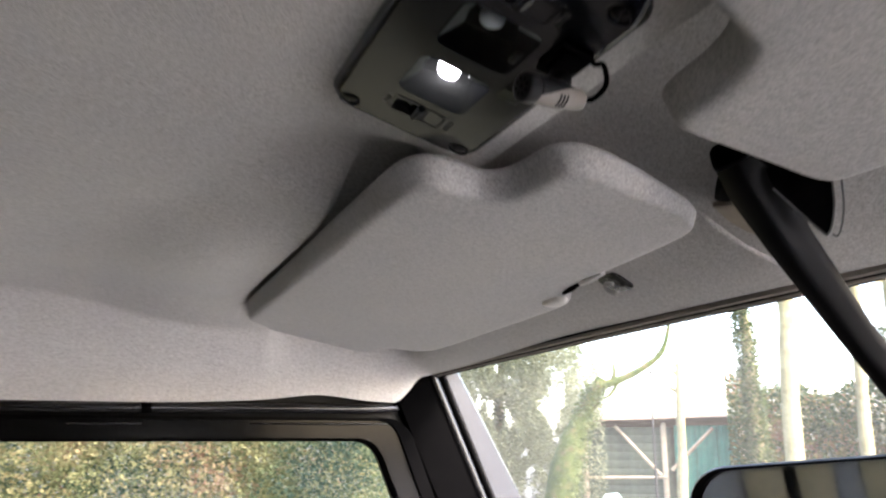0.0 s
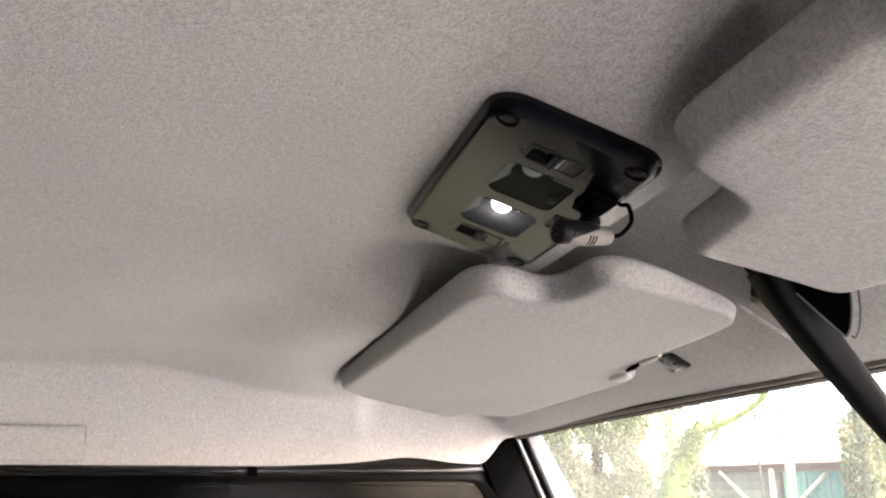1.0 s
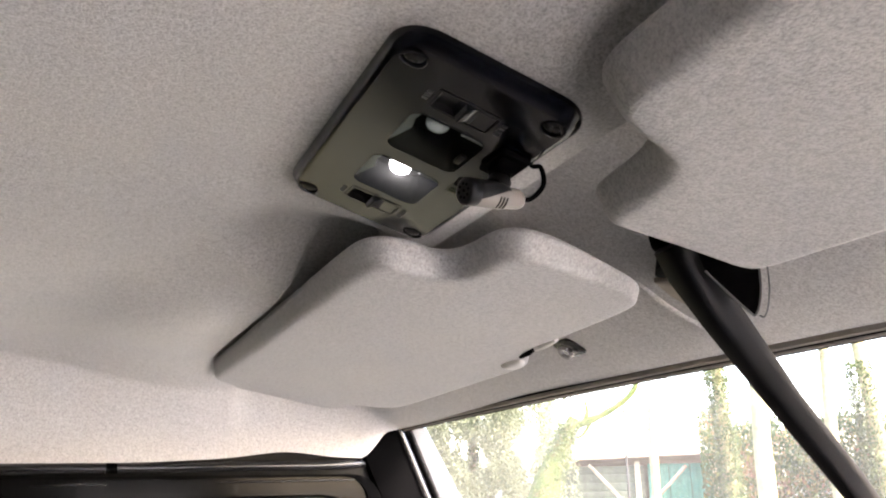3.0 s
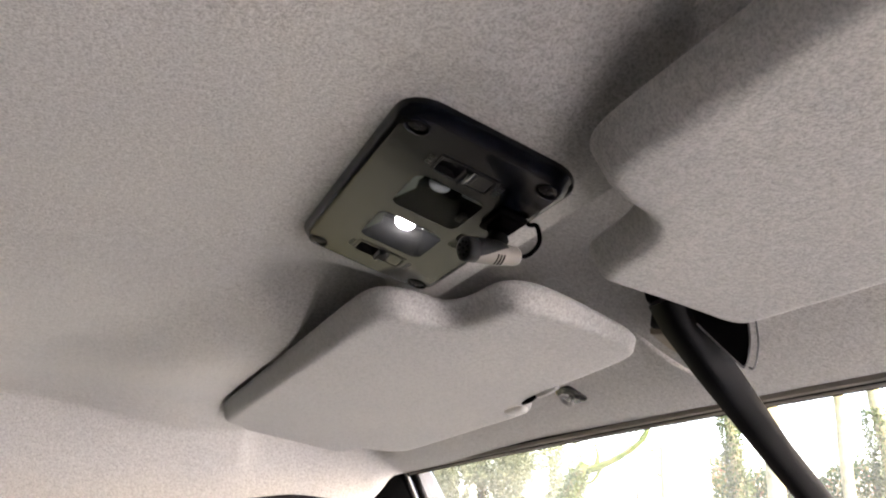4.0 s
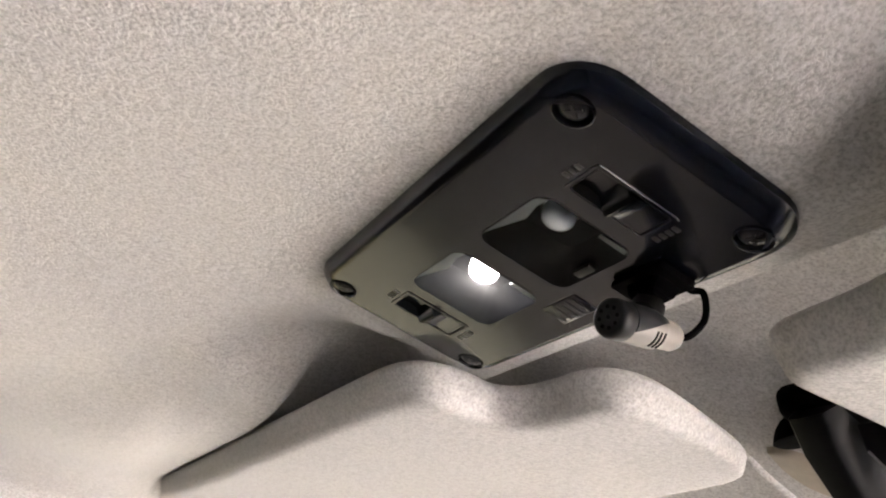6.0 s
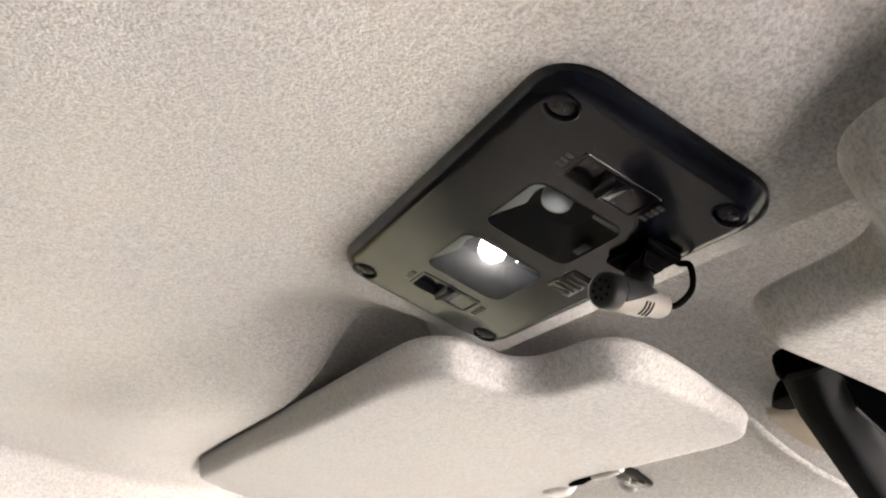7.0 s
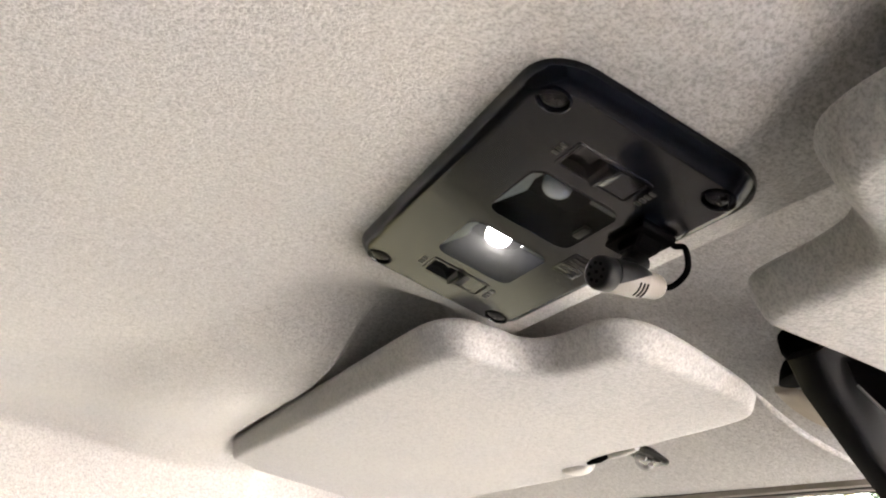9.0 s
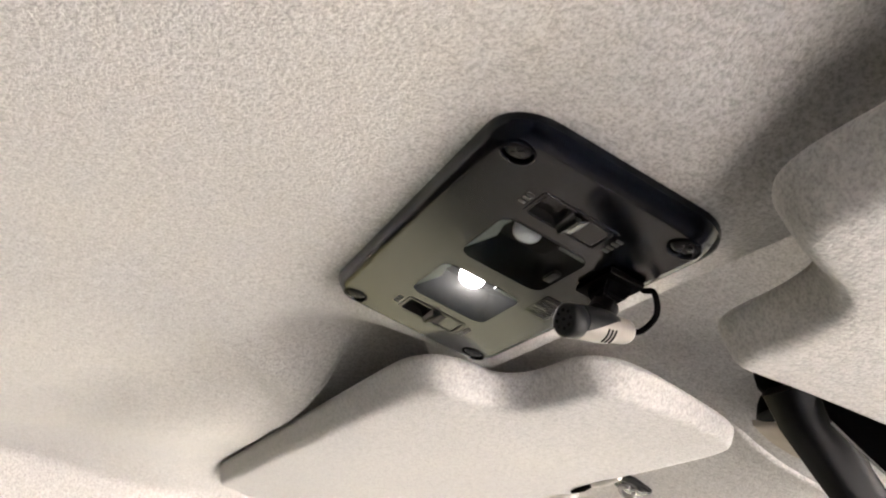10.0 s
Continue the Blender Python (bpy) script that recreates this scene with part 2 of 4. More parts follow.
def ceiling_z(x, y):
    """Height of the headlining: flat over the seats, falling to the windscreen, with a facet that falls to each visor and the boss of the lamp panel."""
    w = abs(y)
    # the roof is bowed across: it falls from the middle, then lies level towards the doors
    roll = ease(0.06, 0.40, w)
    # the pocket beside the lamp panel ends at a slanting rounded ridge
    ridge = 0.196 + 0.40 * max(x - 0.095, 0.0)
    outer = ease(ridge - 0.040, ridge + 0.042, w)
    # the facet begins on a slanting line, further back near the doors
    start = 0.086 - 0.23 * (1 - math.exp((0.205 - w) / 0.26))
    length = 0.122 + 0.10 * ease(0.35, 0.65, w)
    # steeper on the right, behind the lower visor
    drop = outer * (ease(0.0, length, x - start) if y > 0 else ease(length - 0.062 - 0.050 * ease(0.25, 0.50, w), length + 0.008, x - start))
    z = 1.885 - 0.011 * roll - drop * (0.0205 + 0.011 * ease(0.54, 0.652, w) + (0.004 + 0.010 * ease(0.22, 0.45, w) if y < 0 else 0.0)) - 0.009 * max((w - 0.590) / 0.066, 0.0) ** 2
    # gap along the visor's rear edge; the right visor sits further forward
    g = x - (0.006 if y < 0 else 0.0) - 0.005 * (1 - ease(0.24, 0.44, w))
    gap = (0.011 * ease(0.13, 0.19, w) + 0.023 * ease(0.26, 0.46, w)) * (1 - ease(0.545, 0.625, w)) * ease(0.1315, 0.1395, g) * (1 - ease(0.165, 0.19, x))
    z -= 0.0045 * math.exp(-(((w - ridge - 0.036) / 0.018) ** 2)) * ease(0.05, 0.10, x) * (1 - ease(0.115, 0.135, x))
    z += max(gap, 0.012 * (1 - outer) * ease(0.105, 0.180, w) * ease(0.06, 0.15, x))
    z -= 0.012 * (1 - ease(0.105, 0.180, w)) * ease(0.07, 0.17, x)
    u = max(x - 0.19, 0.0) / 0.195
    front = 1.888 - 0.087 * (0.35 * u**1.5 + 0.65 * ease(0.0, 1.05, u) / 0.9935) - 0.010 * ease(0.3, 0.65, w)
    # hollow for the visor's pivot
    front += 0.016 * (1 - ease(0.010, 0.036, math.hypot(x - 0.318, w - 0.622)))
    # rounded shoulder beside the mirror mount
    front -= 0.009 * ease(0.030, 0.054, -y) * ease(0.27, 0.31, x) * (1 - ease(0.10, 0.17, -y)) * (1 - ease(0.36, 0.382, x))
    t = ease(0.172, 0.204, x)
    z = z * (1 - t) + front * t
    # boss under the lamp panel: a tilted rounded rectangle whose front lip turns up and runs on to both sides
    wide = 0.036 * ease(0.160, 0.174, x)
    du, dv = max(w - 0.074 - wide, 0.0), max(abs(x - 0.134) - 0.027, 0.0)
    boss = (1.0 - ease(0.0330, 0.0372, dv)) * (1.0 - ease(0.016, 0.060, du))
    z_boss = max(1.8860 - (x - 0.088) * 0.318, 1.8590 + 0.10 * (x - 0.170))
    z = z * (1 - boss) + min(z, z_boss) * boss
    # opening behind the lamp panel
    return z + 0.016 * (1 - ease(0.074, 0.082, w)) * ease(0.104, 0.112, x) * (1 - ease(0.159, 0.166, x))


def edge_z(x):
    """Height of the headlining's lower edge above the doors."""
    return 1.751 + 0.004 * ease(0.05, 0.2, x) + 0.034 * ease(0.340, 0.384, x) + 0.0075 * math.exp(-(((x - 0.245) / 0.05) ** 2))


def build_headliner():
    xs = [-0.80 + 0.05 * k for k in range(14)] + [-0.10 + 0.0075 * k for k in range(1, 25)]
    xs += [0.08 + 0.004 * k for k in range(1, 75) if 0.08 + 0.004 * k < HEAD_X] + [HEAD_X, 0.1325, 0.1350, 0.1375, 0.1425, 0.1450, 0.1475, 0.1940, 0.1980]
    xs.sort()
    ys = [0.0040 * k for k in range(0, 50)] + [0.0080 * k for k in range(25, 83)]
    bm = bmesh.new()
    cols = []
    for x in xs:
        half = [(y, ceiling_z(x, y)) for y in ys]
        y1, z1 = half[-1]
        ze = edge_z(x)
        for k in range(1, 13):
            t = k / 12
            half.append((y1 + 0.034 * (1.25 * t - 0.25 * t * t), z1 + (ze - z1) * (t - 0.10 * math.sin(t * math.pi))))
        full = [(-y, z) for y, z in half[:0:-1]] + half
        cols.append([bm.verts.new((x, y, z)) for y, z in full])
    for a, b in zip(cols, cols[1:]):
        for i in range(len(a) - 1):
            bm.faces.new((a[i], a[i + 1], b[i + 1], b[i]))
    # returned edges: over the windscreen and above the doors
    front = [bm.verts.new(v.co + Vector((0.008, 0, 0.012))) for v in cols[-1]]
    for i in range(len(front) - 1):
        bm.faces.new((cols[-1][i], cols[-1][i + 1], front[i + 1], front[i]))
    for k in (0, -1):
        up = [bm.verts.new(c[k].co + Vector((0, 0.012 if k else -0.012, 0.004))) for c in cols]
        for i in range(len(up) - 1):
            bm.faces.new((cols[i][k], cols[i + 1][k], up[i + 1], up[i]))
    ob = mesh_object("headliner", bm, FELT, smooth=60)
    return tagged(ob, "pale grey felt headlining moulded over the cab", "headliner", kind="structure")


headliner = build_headliner()

# ---- shell that closes the cab ----
def shell_piece(name, lo, hi, material, label, category, bevel=0.0):
    return tagged(mesh_object(name, box_mesh(lo, hi, bevel), material), label, category, kind="structure")


shell_piece("roof", (-0.86, -0.76, 1.905), (0.425, 0.74, 1.93), SILVER, "painted steel roof above the headlining", "roof", 0.006)
shell_piece("cab_floor", (-0.86, -0.76, -0.10), (0.95, 0.76, 0.55), DARKTRIM, "dark rubber cab floor", "floor")
shell_piece("wall_rear", (-0.86, -0.74, 0.55), (-0.82, 0.74, 1.90), DARKTRIM, "dark bulkhead behind the seats", "wall")
rear = bpy.data.objects["wall_rear"]
# made-up panels and post out of view, added to fill the mirror's reflection
for y0, y1, mat, name in ((0.300, 0.178, BULKGREY, "reflected_panel"), (0.170, 0.108, BULKTAN, "reflected_panel"), (0.106, 0.090, RUBBER, "post"), (0.088, 0.034, BULKTAN, "reflected_panel"), (0.032, -0.006, BULKGREY, "reflected_panel"), (-0.008, -0.120, BULKTAN, "reflected_panel")):
    part(name, box_mesh((-0.822, y1, 1.08), (-0.806 if name == "post" else -0.812, y0, 1.388), 0.003), mat, rear)
shell_piece("wall_front", (0.60, -0.72, 0.55), (0.95, 0.72, 1.14), DARKTRIM, "dark dashboard block below the windscreen", "dashboard", 0.03)
for s, side in ((1, "left"), (-1, "right")):
    a, b = sorted((s * 0.706, s * 0.735))
    shell_piece("wall_" + side, (-0.84, a, 0.55), (0.62, b, 1.36), BEIGE, "grey lower door and side panel", "wall")
    # the right one runs unseen across its window as a blind against light
    shell_piece("pillar_" + side, (-0.84, a, 1.36), (-0.255 if s > 0 else 0.02, b, 1.735), BLACK, "black side behind the door window, widened on the right to block light", "pillar", 0.004)
    shell_piece("cant_rail_" + side, (-0.84, min(s * 0.712, s * 0.735), 1.728), (0.38, max(s * 0.712, s * 0.735), 1.905), BLACK, "black roof rail above the doors", "rail")


# ---- left and right doors: upper frame, seal and glass ----
def ring_mesh(outer, inner, y0, y1):
    """A frame between two outlines of equal length in the x-z plane, from y0 to y1."""
    bm = bmesh.new()
    loops = [[bm.verts.new((x, y, z)) for x, z in loop] for y in (y0, y1) for loop in (outer, inner)]
    o0, i0, o1, i1 = loops
    n = len(outer)
    for a, b in ((o0, i0), (i0, i1), (i1, o1), (o1, o0)):
        for k in range(n):
            j = (k + 1) % n
            bm.faces.new((a[k], a[j], b[j], b[k]))
    return bm


def quad_loop(corners, radii, n=6):
    """A closed outline with rounded corners."""
    out, m = [], len(corners)
    for i in range(m):
        p, c, q = Vector(corners[i - 1]), Vector(corners[i]), Vector(corners[(i + 1) % m])
        a, b = c + (p - c).normalized() * radii[i], c + (q - c).normalized() * radii[i]
        for k in range(n + 1):
            t = k / n
            out.append(tuple(a * (1 - t) ** 2 + 2 * c * t * (1 - t) + b * t * t))
    return out


def door(side, s):
    d = thing("door_" + side, "black-framed front door window with glossy upper frame", "car door", kind="structure")
    outer = quad_loop([(-0.255, 1.36), (0.508, 1.36), (0.358, 1.736), (-0.255, 1.736)], [0.005, 0.005, 0.03, 0.02])
    mid = quad_loop([(-0.238, 1.38), (0.485, 1.38), (0.342, 1.733), (-0.238, 1.733)], [0.005, 0.005, 0.022, 0.03])
    inner = quad_loop([(-0.215, 1.40), (0.452, 1.40), (0.321, 1.712), (-0.215, 1.712)], [0.01, 0.01, 0.026, 0.04])
    ya, yb = s * 0.692, s * 0.724
    part("door_frame", ring_mesh(outer, mid, ya, yb), RUBBER, d)
    part("window_frame", ring_mesh(mid, inner, s * 0.697, s * 0.718), DOORTRIM, d, "glossy grey window channel")
    seal = quad_loop([(-0.219, 1.397), (0.457, 1.397), (0.324, 1.715), (-0.219, 1.715)], [0.01, 0.01, 0.026, 0.04])
    lip = quad_loop([(-0.209, 1.406), (0.444, 1.406), (0.317, 1.708), (-0.209, 1.708)], [0.01, 0.01, 0.024, 0.04])
    part("window_seal", ring_mesh(seal, lip, s * 0.706, s * 0.714), RUBBER, d)
    bm = bmesh.new()
    loft(bm, [[(x, s * y, z) for x, z in seal] for y in (0.708, 0.712)])
    g = part("pane", bm, GLASS, d, smooth=0)
    g.visible_shadow = False
    for line, radii in (([(-0.30, 0.692, 1.7450), (0.0, 0.692, 1.7450), (0.046, 0.692, 1.7452)], [0.006] * 3), ([(0.054, 0.692, 1.7453), (0.30, 0.692, 1.7470), (0.335, 0.694, 1.7485), (0.352, 0.704, 1.749)], [0.006, 0.006, 0.0055, 0.004])):
        part("door_seal", tube_mesh([(x, s * y, z) for x, y, z in line], radii, 12), GLOSS, d, "glossy black rubber door seal")
    part("seal_joint", tube_mesh([(x, s * 0.692, 1.7452) for x in (0.043, 0.045, 0.055, 0.057)], [0.0056, 0.0063, 0.0063, 0.0056], 12), RUBBER, d, "moulded joint of the seal")
    for x0, x1 in ((-0.030, 0.046), (0.165, 0.334)):
        part("frame_bead", tube_mesh([(x, s * 0.6925, 1.7275 + 0.005 * max(x, 0.0)) for x in (x0, (x0 + x1) / 2, x1)], [0.0008, 0.0017, 0.0012], 10), GLOSS, d)
    return d


door("left", 1)
door("right", -1)

# moulded lip of the headlining round the mirror mount
LIP = [(0.300, 0.0690), (0.312, 0.0702), (0.327, 0.0710), (0.341, 0.0700), (0.355, 0.0670), (0.3685, 0.0635), (0.382, 0.0590)]
lip = [Vector((p.x, p.y, ceiling_z(p.x, p.y) + 0.0010)) for p in curve_points([(x, y, 0) for x, y in LIP], 6)]
part("moulded_lip", tube_mesh(lip, [0.0004 + 0.0026 * ease(0, 9, k) * ease(0, 9, len(lip) - 1 - k) for k in range(len(lip))], 12), FELT, headliner)

# flat trim cover in the headlining above the door
bm = bmesh.new()
loft(bm, [[(x, 0.6845, 1.7560), (x, 0.6765, 1.7935), (x, 0.6840, 1.7945), (x, 0.6930, 1.7570)] for x in (-0.62, -0.1425)])
bmesh.ops.bevel(bm, geom=bm.edges[:], offset=0.0012, segments=2, affect="EDGES")
cover = tagged(mesh_object("trim_cover", bm, FELT), "felt-covered flat trim panel above the door", "trim", kind="structure")

bm = bmesh.new()
loft(bm, [[(x, 0.6866, 1.7545), (x, 0.6782, 1.7953), (x, 0.6870, 1.7960), (x, 0.6950, 1.7550)] for x in (-0.622, -0.1407)])
part("joint", bm, CLIPGREY, cover, "dark joint round the panel")


# ---- windscreen: pillars, gasket, glass ----
def screen_x(z):
    return 0.396 + 0.45 * (1.800 - z)


def pillar(side, s):
    top, low = 1.800, 1.20
    p = thing("windscreen_pillar_" + side, "black-sealed silver windscreen pillar", "pillar", kind="structure")
    rows = [(z, screen_x(z)) for z in (top, 1.60, low)]
    bm = bmesh.new()
    loft(bm, [[(x - 0.066, s * 0.696, z), (x - 0.036, s * 0.688, z), (x - 0.012, s * 0.684, z), (x - 0.004, s * 0.690, z), (x - 0.004, s * 0.735, z), (x - 0.066, s * 0.735, z)] for z, x in rows])
    part("pillar_trim", bm, RUBBER, p)
    bm = tube_mesh([(x - 0.010, s * 0.685, z) for z, x in rows], 0.0050, 10)
    part("rubber_bead", bm, GLOSS, p)
    bm = bmesh.new()
    loft(bm, [[(x + 0.002, s * 0.692, z), (x + 0.028 + 0.11 * (top - z), s * 0.690, z), (x + 0.034 + 0.11 * (top - z), s * 0.700, z), (x + 0.030, s * 0.735, z), (x + 0.002, s * 0.735, z)] for z, x in rows])
    part("painted_pillar", bm, SILVER, p, "silver grey painted pillar")
    bm = tube_mesh([(x + 0.004, s * 0.688, z) for z, x in rows], 0.0045, 10)
    part("screen_gasket", bm, RUBBER, p)


pillar("left", 1)
pillar("right", -1)

screen = thing("windscreen", "clear windscreen in a black rubber gasket", "windscreen", kind="structure")
bm = bmesh.new()
loft(bm, [[(screen_x(z) + o, y, z) for y, z in ((-0.69, 1.20), (0.69, 1.20), (0.69, 1.800), (-0.69, 1.800))] for o in (0.004, 0.008)])
g = part("pane", bm, SCREEN, screen, smooth=0)
g.visible_shadow = False
for off, zz, r, mat in ((0.0012, 1.8032, 0.0018, RUBBER), (0.0048, 1.8010, 0.0034, GASKET), (0.0080, 1.7990, 0.0018, RUBBER), (0.0110, 1.7985, 0.0028, GASKET), (0.0146, 1.7973, 0.0018, RUBBER)):
    line = [(HEAD_X + off, -0.69 + 0.053 * k, zz - 0.008 * (abs(-0.69 + 0.053 * k) / 0.69) ** 2) for k in range(27)]
    part("header_gasket", tube_mesh(line, r, 8), mat, screen)
bm = bmesh.new()
box(bm, (0.394, -0.735, 1.803), (0.425, 0.735, 1.905))
part("header_rail", bm, BLACK, screen)
bm = bmesh.new()
loft(bm, [[(screen_x(1.20) - 0.02, y, 1.12), (screen_x(1.20) + 0.03, y, 1.12), (screen_x(1.20) + 0.03, y, 1.21), (screen_x(1.20) - 0.02, y, 1.21)] for y in (-0.70, 0.70)])
part("scuttle", bm, BLACK, screen)


# ---- sun visors ----
LEFT_OUTLINE = [
    (0.144, 0.658), (0.144, 0.640), (0.144, 0.30), (0.144, 0.140), (0.1455, 0.104), (0.156, 0.090), (0.172, 0.092), (0.186, 0.0965), (0.196, 0.088),
    (0.200, 0.070), (0.200, 0.046), (0.206, 0.034), (0.220, 0.0315), (0.245, 0.0385), (0.268, 0.0465), (0.290, 0.055), (0.3025, 0.065),
    (0.3075, 0.082), (0.311, 0.13), (0.313, 0.180), (0.3145, 0.215), (0.3175, 0.236), (0.327, 0.247), (0.336, 0.256), (0.3405, 0.272), (0.342, 0.30), (0.342, 0.45),
    (0.342, 0.530), (0.339, 0.560), (0.328, 0.584), (0.315, 0.592), (0.3045, 0.598), (0.299, 0.615), (0.297, 0.640), (0.2945, 0.662), (0.286, 0.668), (0.24, 0.667), (0.17, 0.668), (0.150, 0.666), (0.145, 0.664),
]
# the right visor hangs a little lower and sits further back over the windscreen
RIGHT_OUTLINE = [
    (0.150, 0.66), (0.150, 0.64), (0.150, 0.30), (0.150, 0.152), (0.151, 0.126), (0.158, 0.114), (0.172, 0.107), (0.187, 0.102), (0.195, 0.092), (0.1995, 0.073),
    (0.201, 0.055), (0.203, 0.0425), (0.210, 0.0355), (0.222, 0.0355), (0.242, 0.0375), (0.264, 0.0395), (0.280, 0.041), (0.2875, 0.0475), (0.2885, 0.060), (0.2885, 0.10),
    (0.2885, 0.18), (0.291, 0.215), (0.295, 0.236), (0.304, 0.247), (0.313, 0.258), (0.317, 0.275), (0.317, 0.45), (0.317, 0.53), (0.314, 0.56), (0.304, 0.584), (0.291, 0.592),
    (0.281, 0.60), (0.276, 0.62), (0.274, 0.645), (0.271, 0.660), (0.262, 0.666), (0.22, 0.666), (0.17, 0.666), (0.152, 0.664),
]
# the padded edge from the flat face up: inset from the outline, height above the face
PADDING = [(0.0115, 0.0), (0.0086, 0.0004), (0.0062, 0.0015), (0.0044, 0.0036), (0.0028, 0.0072), (0.0011, 0.0112), (0.0, 0.0140), (0.0004, 0.0160), (0.0020, 0.0178), (0.0048, 0.0185)]


def left_visor_z(x, y):
    return 1.841 + (x - 0.144) * (-0.094 - 0.147 * y)


def right_visor_z(x, y):
    q = max(x - 0.212, 0.0) / 0.074
    return 1.8415 - 0.17 * (x - 0.150) - 0.0028 * q * q


def visor_thickness(x):
    return 0.0185 - 0.009 * ease(0.17, 0.33, x)


def build_visor(outline, face_z, s, back, grow):
    """A padded visor; s: 1 for the car's left, -1 for its right; back: how far its fittings sit behind those of the left one."""
    v = thing("sun_visor", "grey cloth sun visor folded up, notched beside the lamp panel", "sun visor", "sun visors")
    poly = smoothed(outline, 2)
    area = sum(a[0] * b[1] - b[0] * a[1] for a, b in zip(poly, poly[1:] + poly[:1]))
    if area < 0:
        poly = poly[::-1]
    poly = inset(poly, -grow)
    inward = [Vector(b) - Vector(a) for a, b in zip(poly, inset(poly, 1.0))]

    def ring(d, lift):
        out = []
        for (px, py), n in zip(poly, inward):
            t = visor_thickness(px)
            k = 0.35 + 0.65 * (t - 0.0095) / 0.009
            x, y = px + n.x * d * k, py + n.y * d * k
            out.append((x, s * y, face_z(x, y) + lift * t / 0.0185))
        return out

    cx, cy = 0.235, 0.33
    low = ring(*PADDING[0])
    rings = []
    for f in (0.02, 0.25, 0.5, 0.75, 0.95):
        flat = [(cx + (x - cx) * f, cy + (s * y - cy) * f) for x, y, _ in low]
        rings.append([(x, s * y, face_z(x, y)) for x, y in flat])
    rings += [ring(d, lift) for d, lift in PADDING]
    bm = bmesh.new()
    loft(bm, rings)
    part("visor_panel", bm, VISOR, v, "grey cloth panel")

    def at(x, y, up):
        return (x - back, s * y, face_z(x - back, y) + up)

    part("pivot_arm", tube_mesh([at(0.302, 0.592, 0.006), at(0.312, 0.612, 0.008), at(0.322, 0.632, 0.012), at(0.328, 0.640, 0.023)], 0.0042, 12), CLIPDARK, v, "dark grey pivot arm")
    # tab at the hinge rod, coloured pale for windscreen light on the rounded corner
    bm = bmesh.new()
    rim = smoothed([(0.3215, 0.240), (0.3385, 0.256), (0.3395, 0.285), (0.3220, 0.286)], 3)
    mx, my = 0.331, 0.266
    loft(bm, [[at(mx + (x - mx) * k, my + (y - my) * k, up) for x, y in rim] for up, k in ((-0.0026, 0.25), (-0.0024, 0.55), (-0.0014, 0.82), (0.0012, 1.0))])
    part("hinge_tab", bm, TAB, v, "tab paled for the light on the visor's corner")
    part("hinge_slot", tube_mesh([at(0.3162, 0.204, 0.0005), at(0.3185, 0.222, -0.0006), at(0.3212, 0.239, 0.0)], [0.0010, 0.0021, 0.0016], 10), RUBBER, v, "dark hinge rod")
    part("hinge_rod", tube_mesh([at(0.3150, 0.176, 0.0012), at(0.3155, 0.190, 0.0), at(0.3162, 0.206, 0.0)], [0.0022, 0.0026, 0.0024], 10), TAB, v, "pale hinge rod sleeve")
    return v


def build_clip(s):
    c = thing("visor_clip", "small grey plastic visor clip screwed to the headlining", "visor clip", "visor clips")
    m = Matrix.Translation((0.340, s * 0.197, ceiling_z(0.340, s * 0.197))) @ Matrix.Diagonal((1, s, 1, 1)) @ Matrix.Rotation(radians(27), 4, "Y")
    bm = bmesh.new()
    loft(bm, [[m @ Vector((x, y, z)) for x, y in rounded_rect(hu, hv, r, 5)] for hu, hv, r, z in ((0.010, 0.012, 0.005, 0.004), (0.010, 0.012, 0.005, -0.0016), (0.0088, 0.0108, 0.0045, -0.0026))])
    part("clip_plate", bm, CLIPDARK, c)
    # hook: an open oval ring that curls out of the plate
    ringpts = [m @ Vector((0.0002 + 0.0044 * math.cos(a), 0.0035 + 0.0056 * math.sin(a), -0.0044 - 0.0016 * math.cos(a))) for a in (radians(-60 + 20 * k) for k in range(16))]
    part("clip_hook", tube_mesh(ringpts, 0.0017, 10), CLIPGREY, c, "grey curled hook")
    bm = bmesh.new()
    bmesh.ops.create_uvsphere(bm, u_segments=12, v_segments=6, radius=0.0028, matrix=m @ Matrix.Translation((0.002, -0.0072, -0.0026)) @ Matrix.Diagonal((1, 1, 0.45, 1)))
    part("clip_screw", bm, SCREW, c)
    return c


visor_left = build_visor(LEFT_OUTLINE, left_visor_z, 1, 0.0, 0.0035)
visor_right = build_visor(RIGHT_OUTLINE, right_visor_z, -1, 0.024, 0.0008)
build_clip(1)
build_clip(-1)

# ---- overhead lamp panel ----
PANEL = Matrix.Translation((0.134, 0.0, 1.8645)) @ Euler((0, radians(17.6), 0)).to_matrix().to_4x4()
# panel space: x forward, y to the car's left, z up into the roof; the face lies at z = 0

from mathutils.geometry import delaunay_2d_cdt


def lay(bm):
    bmesh.ops.transform(bm, matrix=PANEL, verts=bm.verts)
    return bm


def pocket_mesh(cx, cy, hu, hv, r, depth, taper):
    """An open tray let into the panel: walls and floor."""
    bm = bmesh.new()
    rim = [(cx + b, cy + a, -0.0002) for a, b in rounded_rect(hu, hv, r)]
    mid = [(cx + b * 0.97, cy + a * 0.97, 0.001) for a, b in rounded_rect(hu, hv, r)]
    low = [(cx + b, cy + a, depth) for a, b in rounded_rect(hu - taper, hv - taper, max(r - taper * 0.3, 0.002))]
    loft(bm, [rim, mid, low], caps="last")
    return bm


def within(p, poly):
    inside = False
    for (ax, ay), (bx, by) in zip(poly, poly[1:] + poly[:1]):
        if (ay > p[1]) != (by > p[1]) and p[0] < (bx - ax) * (p[1] - ay) / (by - ay) + ax:
            inside = not inside
    return inside


